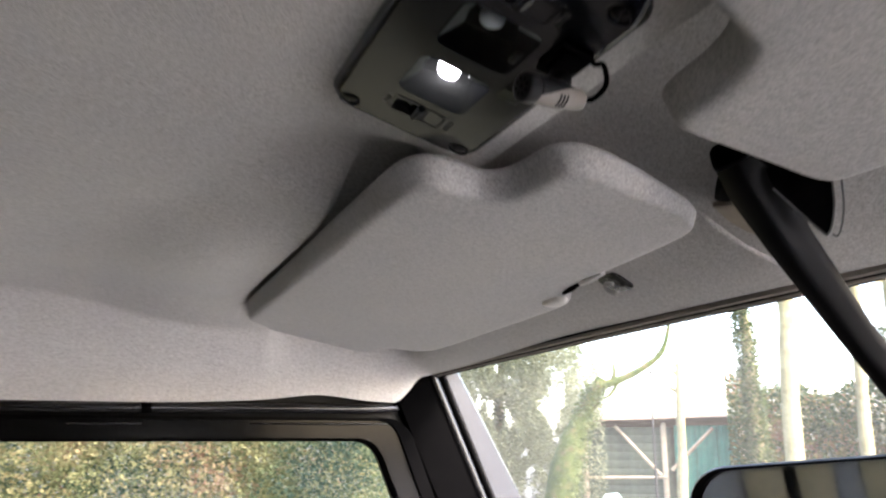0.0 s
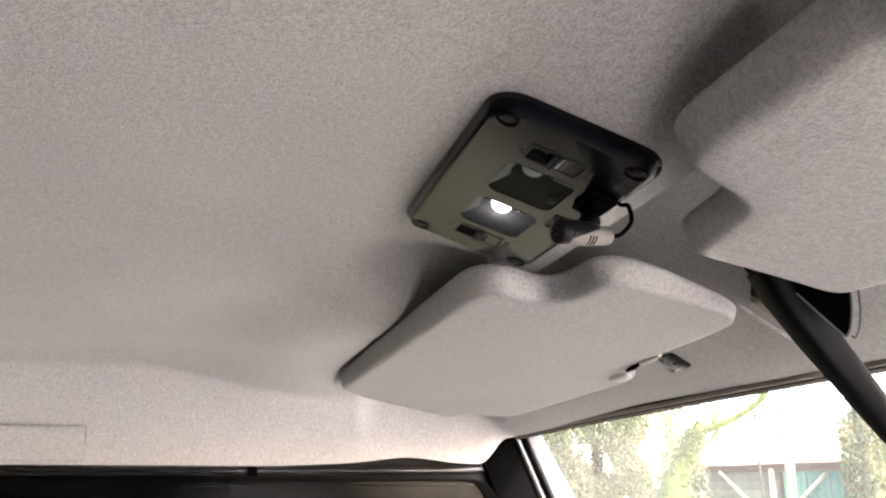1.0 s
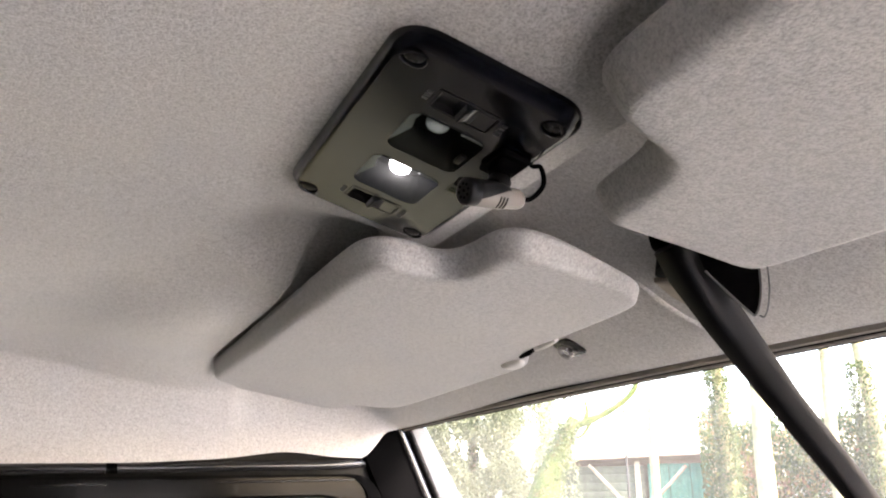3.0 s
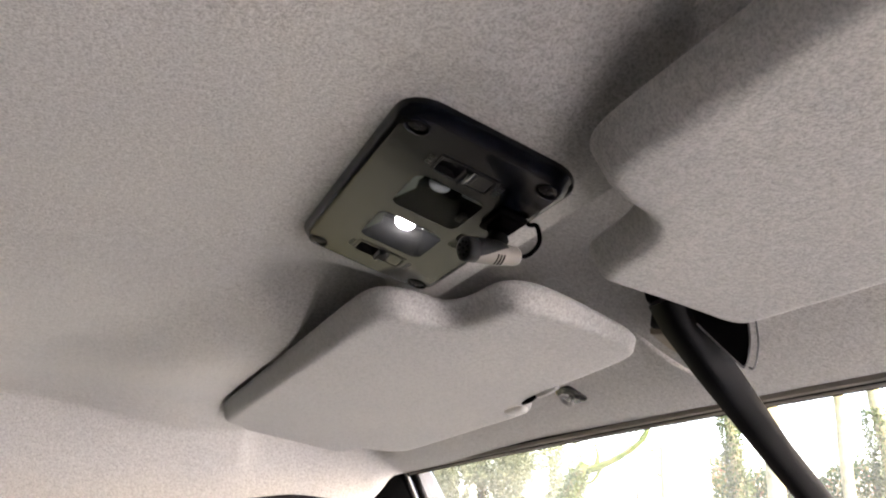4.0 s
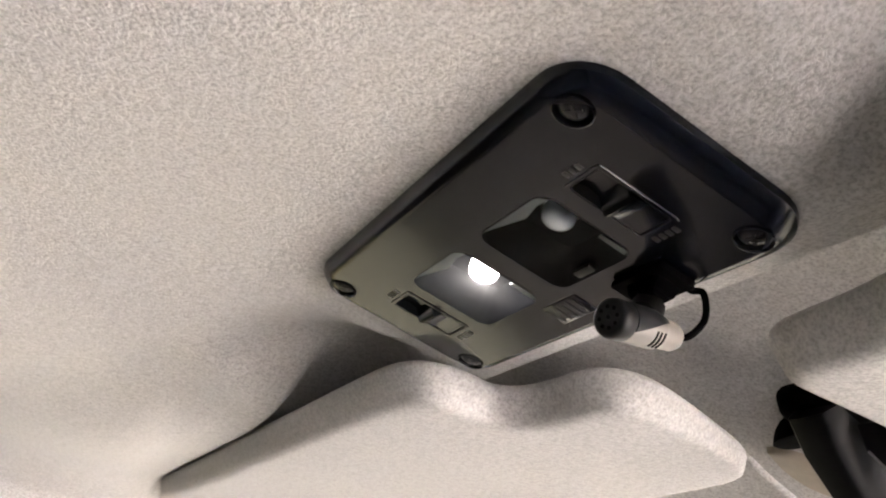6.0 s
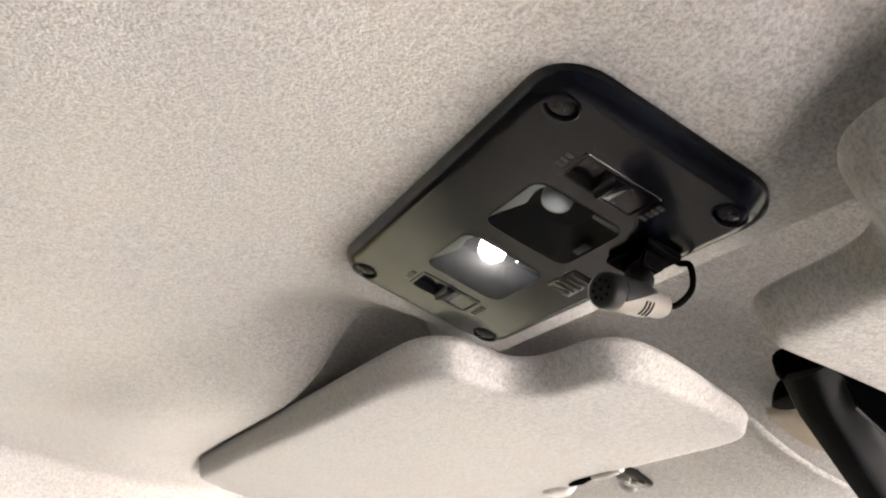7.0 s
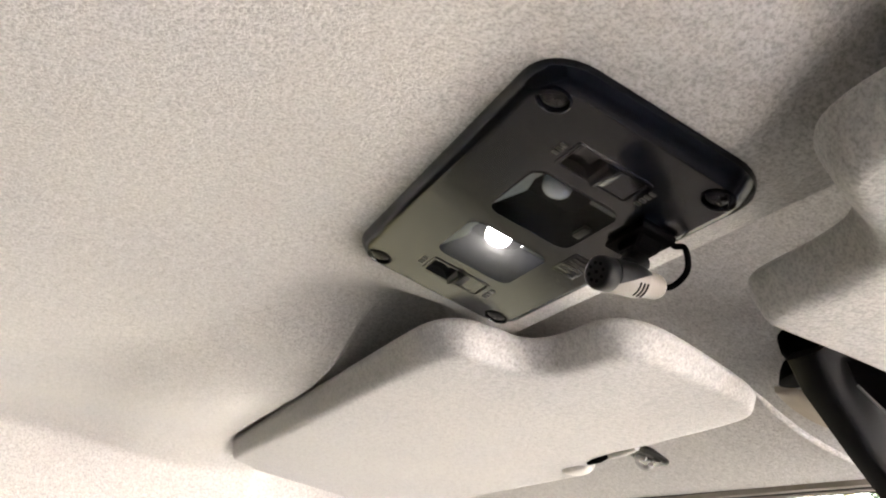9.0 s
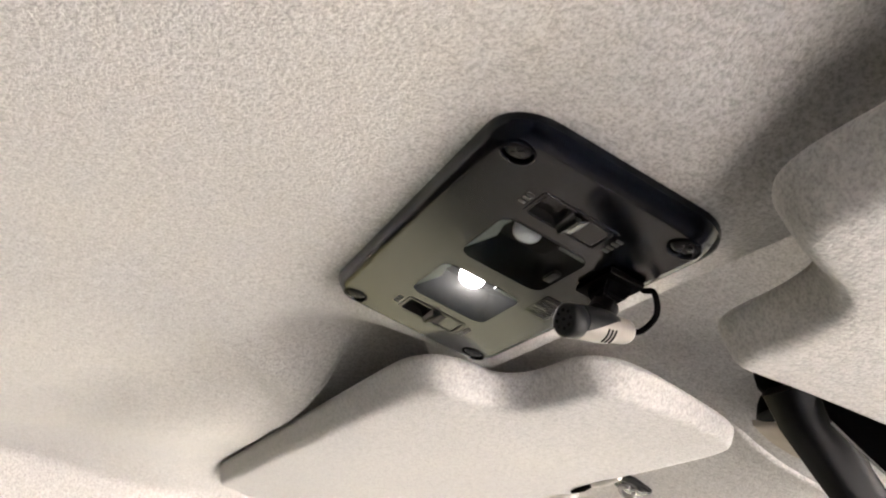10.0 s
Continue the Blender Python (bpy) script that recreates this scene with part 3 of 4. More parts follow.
def plate_with_holes(holes):
    """The bevelled plate: the face is filled between the outline and the holes."""
    bm = bmesh.new()
    prof = [(0.0860, 0.0410, 0.016, 0.0090), (0.0864, 0.0414, 0.016, 0.0058), (0.0862, 0.0410, 0.0155, 0.0040), (0.0838, 0.0392, 0.0140, 0.0016), (0.0812, 0.0375, 0.013, 0.0004), (0.0795, 0.0362, 0.012, 0.0), (0.0791, 0.0358, 0.0118, 0.0)]
    rings = [[(b, a, z) for a, b in rounded_rect(hu, hv, r, 8)] for hu, hv, r, z in prof]
    vs = loft(bm, rings, caps=False)
    loops = [[(v.co.x, v.co.y) for v in vs[-1]]] + holes
    pts, edges = [], []
    for h in loops:
        k = len(pts)
        pts += [Vector(p) for p in h]
        edges += [(k + i, k + (i + 1) % len(h)) for i in range(len(h))]
    got, _, tris, *_ = delaunay_2d_cdt(pts, edges, [], 0, 1e-7)
    flat = [bm.verts.new((p.x, p.y, 0.0)) for p in got]
    for tri in tris:
        c = sum((got[i] for i in tri), Vector((0, 0))) / 3
        if within(c, loops[0]) and not any(within(c, h) for h in holes):
            bm.faces.new([flat[i] for i in tri])
    bmesh.ops.remove_doubles(bm, verts=bm.verts, dist=1e-6)
    return lay(bm)


def circle(cx, cy, r, n=20):
    return [(cx + r * math.cos(2 * math.pi * k / n), cy + r * math.sin(2 * math.pi * k / n)) for k in range(n)]


panel = thing("overhead_lamp_panel", "black plastic overhead panel with two map lamps and switches", "lamp panel")
SCREWS = [(-0.0305, -0.0735), (0.0305, -0.0735), (-0.0305, 0.0735), (0.0305, 0.0735)]
LAMPS = [(0.0005, -0.0235), (0.0005, 0.0235)]
SWITCHES = [(-0.0005, -0.0560), (0.0005, 0.0560)]
holes = [circle(x, y, 0.0052) for x, y in SCREWS]
holes += [[(x + b, y + a) for a, b in rounded_rect(0.0178, 0.0170, 0.0050, 5)] for x, y in LAMPS]
holes += [[(x + b, y + a) for a, b in rounded_rect(0.0062, 0.0126, 0.0008, 2)] for x, y in SWITCHES]
part("face_plate", plate_with_holes(holes), PLATE, panel, smooth=35)

for x, y in SCREWS:
    bm = bmesh.new()
    rings = []
    for r, z in ((0.0056, -0.0004), (0.0052, -0.0006), (0.0049, 0.0), (0.0047, 0.0022)):
        rings.append([(px, py, z) for px, py in circle(x, y, r)])
    loft(bm, rings, caps=False)
    cup = part("screw_cup", lay(bm), PLATE, panel)
    bm = bmesh.new()
    loft(bm, [[(px, py, z) for px, py in circle(x, y, r)] for r, z in ((0.0047, 0.0024), (0.0043, 0.0010), (0.0030, 0.0001), (0.0012, 0.0), (0.0010, 0.0012))])
    for k in range(2):
        turn = Matrix.Translation((x, y, 0)) @ Matrix.Rotation(radians(35 + 90 * k), 4, "Z")
        box(bm, (-0.0024, -0.0005, -0.0003), (0.0024, 0.0005, 0.0006), 0, turn)
    part("screw", lay(bm), SCREW, panel, "black cross-head screw")

for lit, (x, y) in zip((False, True), LAMPS):
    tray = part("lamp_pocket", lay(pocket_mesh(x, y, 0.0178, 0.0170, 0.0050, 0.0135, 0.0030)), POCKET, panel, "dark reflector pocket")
    bm = bmesh.new()
    # lit lamp raised by the pocket's inner wall, standing in for its spreading glare
    ly, profile = (y - 0.0068, ((0.0052, 0.0134), (0.0052, 0.0046), (0.0048, 0.0031), (0.0038, 0.0021), (0.0021, 0.0015), (0.0004, 0.0013))) if lit else (y - 0.0012, ((0.0054, 0.0134), (0.0054, 0.0092), (0.0050, 0.0078), (0.0040, 0.0068), (0.0022, 0.0062), (0.0005, 0.0060)))
    rings = [[(px, py, z) for px, py in circle(x - 0.0015, ly, r, 24)] for r, z in profile]
    loft(bm, rings)
    part("led", lay(bm), LED_ON if lit else LED_OFF, tray, "lit white lamp" if lit else "unlit pale lamp dome")
    bm = bmesh.new()
    loft(bm, [[(px, py, z) for px, py in circle(x - 0.0015, ly, r, 24)] for r, z in ((0.0066, 0.0134), (0.0064, 0.0118), (0.0054, 0.0116))], caps=False)
    part("led_collar", lay(bm), CHROME, tray)
    # shallow pale facets standing in for reflections at lens's rear edge and front corner
    for rim in ([(-0.0166, 0.0150), (-0.0166, -0.0130), (-0.0130, -0.0158), (-0.0138, -0.0105), (-0.0120, -0.0020)], [(0.0060, -0.0158), (0.0150, -0.0164), (0.0164, -0.0140), (0.0060, -0.0142)]):
        bm = bmesh.new()
        loft(bm, [[(x + px, y + py, z + 0.13 * (px + 0.0166) * (px < 0.004)) for px, py in rim] for z in (0.0008, 0.0014)])
        part("reflection_facet", lay(bm), FACET, tray, "pale facet standing in for a lens reflection", smooth=0)
    bm = bmesh.new()
    rim = [(x + b, y + a) for a, b in rounded_rect(0.0177, 0.0169, 0.0050, 5)]
    loft(bm, [[(px, py, 0.0004) for px, py in rim], [(px, py, -0.0004) for px, py in inset(rim, 0.0006)]])
    g = part("lens", lay(bm), LENS, tray, "clear plastic lens")
    g.visible_shadow = False

for flip, (x, y) in zip((-1, 1), SWITCHES):
    sw = part("switch_bezel", lay(pocket_mesh(x, y, 0.0062, 0.0126, 0.0008, 0.0045, 0.0003)), BLACK, panel)
    bm = bmesh.new()
    rim = [[(x + b, y + a, z) for a, b in rounded_rect(hu, hv, 0.0012, 3)] for hu, hv, z in ((0.0080, 0.0144, 0.0002), (0.0076, 0.0140, -0.0004), (0.0066, 0.0130, -0.0004), (0.0062, 0.0126, 0.0002))]
    loft(bm, rim, caps=False)
    part("bezel_rim", lay(bm), PLATE, sw)
    bm = bmesh.new()
    # rocker seen from the side: one end pressed in, the other proud, with a curled ridge between
    side = [(-0.0120, 0.0040), (-0.0120, 0.0022), (-0.0075, 0.0032), (-0.0040, 0.0026), (-0.0022, 0.0002), (-0.0012, -0.0020), (-0.0002, -0.0025), (0.0008, -0.0018), (0.0022, -0.0004), (0.0060, 0.0000), (0.0120, -0.0002), (0.0120, 0.0040)]
    loft(bm, [[(x + px, y + w * 0.0056, pz) for px, pz in side] for w in (-1, 1)])
    part("rocker", lay(bm), PLATE, sw)
    # raised lettering beside each end, too small to read
    for end, n in ((-0.0165, 3), (0.0165, 4)):
        bm = bmesh.new()
        for k in range(n):
            w = (k - (n - 1) / 2) * 0.0026
            box(bm, (x + end - 0.0012, y + w - 0.0008, -0.0004), (x + end + 0.0012, y + w + 0.0008, 0.0002), 0.0002)
        part("marking", lay(bm), MARK, panel, "small raised marking")

# ribbed emblem tab
bm = bmesh.new()
box(bm, (0.0215, -0.0075, -0.0004), (0.0315, 0.0105, 0.0003), 0.0003)
emblem = part("emblem", lay(bm), PLATE, panel, "small ribbed emblem")
for k in range(5):
    bm = bmesh.new()
    y0 = -0.0055 + 0.0034 * k
    box(bm, (0.0225, y0, -0.0007), (0.0305, y0 + 0.0012, -0.0002), 0.00024)
    part("rib", lay(bm), PLATE, emblem)

# ---- clip-on microphone ----
mic = thing("microphone", "small black-tipped clip-on microphone on a swivel foot", "microphone")
bm = bmesh.new()
box(bm, (0.0225, -0.0470, -0.0030), (0.0365, -0.0250, -0.0002), 0.0008)
part("foot", lay(bm), RUBBER, mic)
bm = bmesh.new()
loft(bm, [[(0.029 + dx + sx * w, -0.0375 + dy + sy * d, z) for sx, sy in ((-1, -1), (1, -1), (1, 1), (-1, 1))] for dx, dy, w, d, z in ((0, 0, 0.0050, 0.0068, -0.0028), (0, 0, 0.0048, 0.0062, -0.0055), (-0.001, -0.001, 0.0042, 0.0052, -0.0080), (-0.001, -0.001, 0.0026, 0.0034, -0.0096))])
bmesh.ops.bevel(bm, geom=bm.edges[:], offset=0.0008, segments=2, affect="EDGES")
part("swivel_block", lay(bm), RUBBER, mic)
bm = bmesh.new()
box(bm, (0.0120, -0.0275, -0.0022), (0.0150, -0.0195, -0.0004), 0.0004, None)
part("foot_tab", lay(bm), BLACK, mic)
TIP, END = Vector((0.1378, -0.0445, 1.8365)), Vector((0.1670, -0.0375, 1.8385))
AX = (END - TIP).normalized()
SIDE = AX.cross(Vector((0, 0, 1))).normalized()
UP = SIDE.cross(AX)


def mic_ring(d, r, n=28):
    return [TIP + AX * d + r * (math.cos(a) * SIDE + math.sin(a) * UP) for a in (2 * math.pi * k / n for k in range(n))]


bm = bmesh.new()
loft(bm, [mic_ring(d, r) for d, r in ((0.0045, 0.0050), (0.0050, 0.0055), (0.0195, 0.0055), (0.0208, 0.0052), (0.0220, 0.0047), (0.0285, 0.0044), (0.0303, 0.0037), (0.0310, 0.0020))])
body = part("body", bm, MICGREY, mic, "matt warm grey barrel")
bm = bmesh.new()
loft(bm, [mic_ring(d, r) for d, r in ((0.0003, 0.0010), (0.0, 0.0045), (0.0006, 0.0054), (0.0016, 0.0057), (0.0058, 0.0057), (0.0064, 0.0052))])
tip = part("tip_cap", bm, TIPBLACK, mic, "black perforated cap")
for k in range(9):
    a = 2 * math.pi * k / 8
    c = TIP + (0.0 if k == 8 else 0.0030) * (math.cos(a) * SIDE + math.sin(a) * UP) - AX * 0.00015
    bm = bmesh.new()
    loft(bm, [[c + AX * d + r * (math.cos(b) * SIDE + math.sin(b) * UP) for b in (2 * math.pi * j / 8 for j in range(8))] for d, r in ((0.0, 0.0006), (0.0008, 0.0006))])
    part("sound_hole", bm, RUBBER, tip)
for k in range(3):
    d0 = 0.0155 + 0.0017 * k
    arc = []
    for j in range(9):
        a = radians(-78 + 7 * j)
        arc.append(TIP + AX * d0 + 0.0055 * (math.cos(a) * SIDE + math.sin(a) * UP))
    part("slot", tube_mesh(arc, 0.00036, 6), RUBBER, body)
# black skin that paints the shade on the barrel's upper side
bm = bmesh.new()
rings = []
for k in range(9):
    d, low = 0.0060 + 0.0020 * k, -42 + 7.5 * k
    rr = 0.0055 - (0.0004 if k == 7 else 0.0009 if k == 8 else 0.0)
    arc = [radians(low + (165 - low) * j / 12) for j in range(13)]
    rings.append([TIP + AX * d + r * (math.cos(a) * SIDE + math.sin(a) * UP) for r, angles in ((rr + 0.0004, arc), (rr - 0.0004, arc[::-1])) for a in angles])
loft(bm, rings)
part("shade_shell", bm, TIPBLACK, body, "black skin for the barrel's shaded top")
bm = bmesh.new()
neck = [TIP + AX * 0.012 + Vector((0.004, 0.002, 0.0045)), PANEL @ Vector((0.027, -0.0385, -0.0145)), PANEL @ Vector((0.029, -0.0375, -0.010))]
part("neck", tube_mesh(neck, [0.0040, 0.0046, 0.0050], 12), BLACK, mic)
cable = curve_points([END - AX * 0.0005, END + Vector((0.0055, -0.0010, 0.0010)), END + Vector((0.0105, -0.0030, 0.0070)), END + Vector((0.0085, -0.0050, 0.0140)), PANEL @ Vector((0.0400, -0.0400, 0.0015)), PANEL @ Vector((0.0370, -0.0395, 0.0060))], 6)
part("cable", tube_mesh(cable, 0.0011, 10), RUBBER, mic, "thin black cable loop")

# ---- rear-view mirror ----
# outline of the thin side cover, seen as a plane beside the stalk
COVER = [(0.2895, -0.0055, 1.8360), (0.2913, -0.0075, 1.8259), (0.2937, -0.0101, 1.8214), (0.2998, -0.0169, 1.8100), (0.3043, -0.0219, 1.8021), (0.3056, -0.0233, 1.8010), (0.3070, -0.0248, 1.8047), (0.3082, -0.0260, 1.8123), (0.3086, -0.0264, 1.8193), (0.3086, -0.0264, 1.8400)]
mirror = thing("rear_view_mirror", "black rear-view mirror on a long slanting stalk", "mirror")
bm = bmesh.new()
rings = []
for cx, cy, hx, hy, z in ((0.302, 0.000, 0.022, 0.031, 1.862), (0.302, 0.001, 0.022, 0.031, 1.850), (0.302, 0.002, 0.020, 0.029, 1.842), (0.303, 0.003, 0.016, 0.023, 1.837), (0.304, 0.004, 0.010, 0.014, 1.834)):
    rings.append([(cx + b, cy + a, z - 0.35 * b) for a, b in rounded_rect(hy, hx, min(hx, hy) * 0.7, 6)])
loft(bm, rings)
part("mount", bm, RUBBER, mirror, "black mounting foot")
bm = bmesh.new()
foot = smoothed([(0.286, 0.006), (0.318, 0.004), (0.324, 0.030), (0.318, 0.043), (0.309, 0.050), (0.303, 0.047), (0.294, 0.034)], 1)
loft(bm, [[(0.305 + (x - 0.305) * k, 0.024 + (y - 0.024) * k, z) for x, y in foot] for z, k in ((1.8360, 0.90), (1.8370, 1.0), (1.8410, 0.96), (1.8500, 0.86))])
part("mount_foot", bm, RUBBER, mirror)
rim = curve_points([(0.309, 0.055, 1.8355), (0.322, 0.0575, 1.8290), (0.333, 0.0540, 1.8225), (0.341, 0.0455, 1.8175)], 5)
bm = bmesh.new()
rings = []
for k, p in enumerate(rim):
    q = p.lerp(Vector((0.313, 0.016, 1.838)), 0.08 + 0.42 * math.sin(math.pi * k / (len(rim) - 1)) ** 0.6)
    rings.append([p, (p + q) / 2 - Vector((0, 0, 0.0012)), q, q + Vector((0, 0, 0.003)), p + Vector((0, 0, 0.003))])
loft(bm, rings)
part("mount_collar", bm, TAN, mirror, "tan moulded collar beside the foot", smooth=60)
out = Vector((-0.012, -0.011, 0.0)).normalized()
bm = bmesh.new()
loft(bm, [[Vector(p) + out * d for p in COVER] for d in (0.0, -0.0025)])
part("side_cover", bm, RUBBER, mirror, "thin black side cover")
part("cover_edge", tube_mesh(curve_points(COVER[1:], 4), 0.00055, 8), EDGELINE, mirror, "moulded edge line")
outer = [Vector(p) + Vector((0.0026, -0.0028, -0.0012)) for p in COVER[4:]]
part("cover_edge", tube_mesh(curve_points(outer, 4), 0.0005, 8), EDGELINE, mirror, "moulded edge line")
bm = bmesh.new()


def stalk_ring(c, w, t, d):
    """Five-sided section: a broad rear face and a slanting right flank."""
    d = Vector(d).normalized()
    side = Vector((0, 1, 0))
    up = d.cross(side).normalized()
    sec = smoothed([(w, -t * 0.75), (w * 0.8, -t), (-0.15 * w, -t), (-0.35 * w, -0.85 * t), (-w, 0.45 * t), (-w, t), (w, t)], 1)
    return [Vector(c) + side * a + up * b for a, b in sec]


loft(bm, [stalk_ring(c, w, t, d) for c, w, t, d in (
    ((0.288, 0.006, 1.846), 0.0135, 0.0105, (0.6, 0, -0.8)), ((0.296, 0.0075, 1.832), 0.0128, 0.0100, (0.6, 0, -0.8)), ((0.313, 0.0075, 1.806), 0.0094, 0.0080, (0.64, 0, -0.77)), ((0.350, 0.0068, 1.762), 0.0070, 0.0066, (0.66, 0, -0.75)),
    ((0.383, 0.0025, 1.722), 0.0064, 0.0062, (0.6, 0, -0.8)), ((0.390, 0.000, 1.710), 0.0070, 0.0060, (0.1, 0, -1)), ((0.387, 0.000, 1.699), 0.0072, 0.0060, (-0.6, 0, -0.8)), ((0.345, -0.002, 1.676), 0.0066, 0.0060, (-0.9, 0, -0.4)))])
part("stalk", bm, STALK, mirror, "tapered black stalk", smooth=25)
bm = bmesh.new()
MM = pose(0.292, -0.092, 1.676, -5, -8, 20)
shape = rounded_rect(0.118, 0.031, 0.022, 8)
loft(bm, [[MM @ Vector((dx, a * k, b * k)) for a, b in shape] for dx, k in ((0.030, 0.55), (0.024, 0.78), (0.010, 0.96), (0.0, 1.0), (-0.003, 0.985), (-0.003, 0.955), (0.0, 0.94))], caps=True)
part("housing", bm, BLACK, mirror, "black rounded housing")
bm = bmesh.new()
loft(bm, [[MM @ Vector((dx, a * 0.945, b * 0.945)) for a, b in shape] for dx in (-0.0015, -0.0005)])
part("mirror_glass", bm, MIRROR, mirror, "mirror glass", smooth=0)


# ---- outside ----
GROUND = natural("damp_rough_grass", [(0.3, (0.028, 0.030, 0.021)), (0.55, (0.044, 0.044, 0.032)), (0.75, (0.062, 0.055, 0.043))], 0.7, relief=0.03)
BARK = natural("mossy_bark", [(0.3, (0.10, 0.085, 0.05)), (0.55, (0.19, 0.165, 0.09)), (0.75, (0.13, 0.17, 0.05))], 5.0, relief=0.02)
MOSS = natural("moss_on_bark", [(0.3, (0.020, 0.034, 0.008)), (0.5, (0.040, 0.056, 0.013)), (0.7, (0.072, 0.058, 0.028))], 9.0, relief=0.05)
PALEBARK = natural("pale_bark", [(0.3, (0.13, 0.11, 0.055)), (0.6, (0.23, 0.20, 0.11)), (0.8, (0.11, 0.115, 0.05))], 4.0, relief=0.02)
IVY = natural("ivy_leaves", [(0.2, (0.025, 0.042, 0.018)), (0.5, (0.05, 0.074, 0.027)), (0.8, (0.10, 0.115, 0.045))], 3.0, rough=0.5, relief=0.002, island=0.45)
HEDGE = natural("hedge_leaves", [(0.16, (0.016, 0.034, 0.022)), (0.25, (0.042, 0.060, 0.028)), (0.33, (0.085, 0.096, 0.042)), (0.41, (0.145, 0.135, 0.062)), (0.52, (0.14, 0.085, 0.055))], 1.5, rough=0.8, relief=0.002, island=0.07)
BRUSH = natural("mixed_bush_leaves", [(0.36, (0.022, 0.046, 0.016)), (0.45, (0.050, 0.075, 0.022)), (0.54, (0.12, 0.105, 0.035)), (0.64, (0.15, 0.080, 0.045))], 1.3, rough=0.7, relief=0.002, island=0.3)
CONIFER = natural("grey_green_needles", [(0.2, (0.095, 0.110, 0.066)), (0.5, (0.155, 0.170, 0.105)), (0.8, (0.22, 0.225, 0.145))], 0.8, rough=0.8, relief=0.002, island=0.25)
GREENTIN = natural("green_painted_tin", [(0.3, (0.05, 0.20, 0.15)), (0.7, (0.09, 0.30, 0.23))], 1.5, rough=0.5, relief=0.003)
TIMBER = natural("weathered_timber", [(0.3, (0.20, 0.16, 0.11)), (0.7, (0.34, 0.29, 0.21))], 3.0, relief=0.004)
RUST = natural("rusty_roof", [(0.3, (0.17, 0.12, 0.09)), (0.7, (0.30, 0.23, 0.19))], 2.0, relief=0.004)
DARKIN = natural("faded_green_boards", [(0.3, (0.036, 0.048, 0.034)), (0.7, (0.062, 0.078, 0.056))], 2.0, relief=0.004)


def outside(az, dist, z=0.0):
    """A place by bearing from the car's left towards its front, and distance."""
    a = radians(az)
    return Vector((dist * math.sin(a), -0.3 + dist * math.cos(a), z))


bm = bmesh.new()
bmesh.ops.create_grid(bm, x_segments=60, y_segments=60, size=60.0)
for v in bm.verts:
    r = v.co.length
    v.co.z = 0.12 * noise.noise(v.co * 0.25) * ease(3.0, 8.0, r)
far = [bm.verts.new((x * 1500, y * 1500, -0.3)) for x, y in ((-1, -1), (1, -1), (1, 1), (-1, 1))]
bm.faces.new(far)
ground = tagged(mesh_object("ground", bm, GROUND, smooth=60), "damp rough dark grass ground", "ground", kind="structure")


# out-of-view pale slab, added as a reflector lighting the cab from the right
bm = bmesh.new()
box(bm, (-14.0, -45.0, -0.35), (40.0, -1.15, 0.13))
tagged(mesh_object("driveway", bm, natural("pale_bounce_slab", [(0.3, (0.40, 0.385, 0.365)), (0.7, (0.50, 0.485, 0.46))], 1.2, relief=0.01, fine=30.0)), "unseen pale gravel slab added to bounce light into the cab", "driveway", kind="structure")


def leaf_cloud(name, centre_fn, count, size, material, parent=None, seed=1):
    """Many small bent leaves at places given by centre_fn."""
    rnd = random.Random(seed)
    verts, faces = [], []
    for _ in range(count):
        c = centre_fn(rnd)
        if c is None:
            continue
        s = size * rnd.uniform(0.5, 1.3)
        q = Euler((rnd.uniform(0, 6.3), rnd.uniform(0, 6.3), rnd.uniform(0, 6.3))).to_matrix()
        k = len(verts)
        for p in ((-0.5, 0, 0), (0, -0.32, 0.1), (0.5, 0, 0), (0, 0.32, 0.1)):
            verts.append(tuple(c + q @ (Vector(p) * s)))
        faces += [(k, k + 1, k + 2), (k, k + 2, k + 3)]
    me = bpy.data.meshes.new(name)
    me.from_pydata(verts, [], faces)
    me.materials.append(material)
    ob = new(name, me)
    if parent is not None:
        ob.parent = parent
    return ob


def bent_trunk(points, radii, rnd, n=10):
    bm = bmesh.new()
    pts = curve_points(points, 5)
    m = len(pts)
    rad = []
    for i in range(m):
        t = i / (m - 1) * (len(radii) - 1)
        a = min(int(t), len(radii) - 2)
        rad.append((radii[a] * (1 - t + a) + radii[a + 1] * (t - a)) * rnd.uniform(0.9, 1.1))
    tube_mesh(pts, rad, n, bm=bm)
    return bm


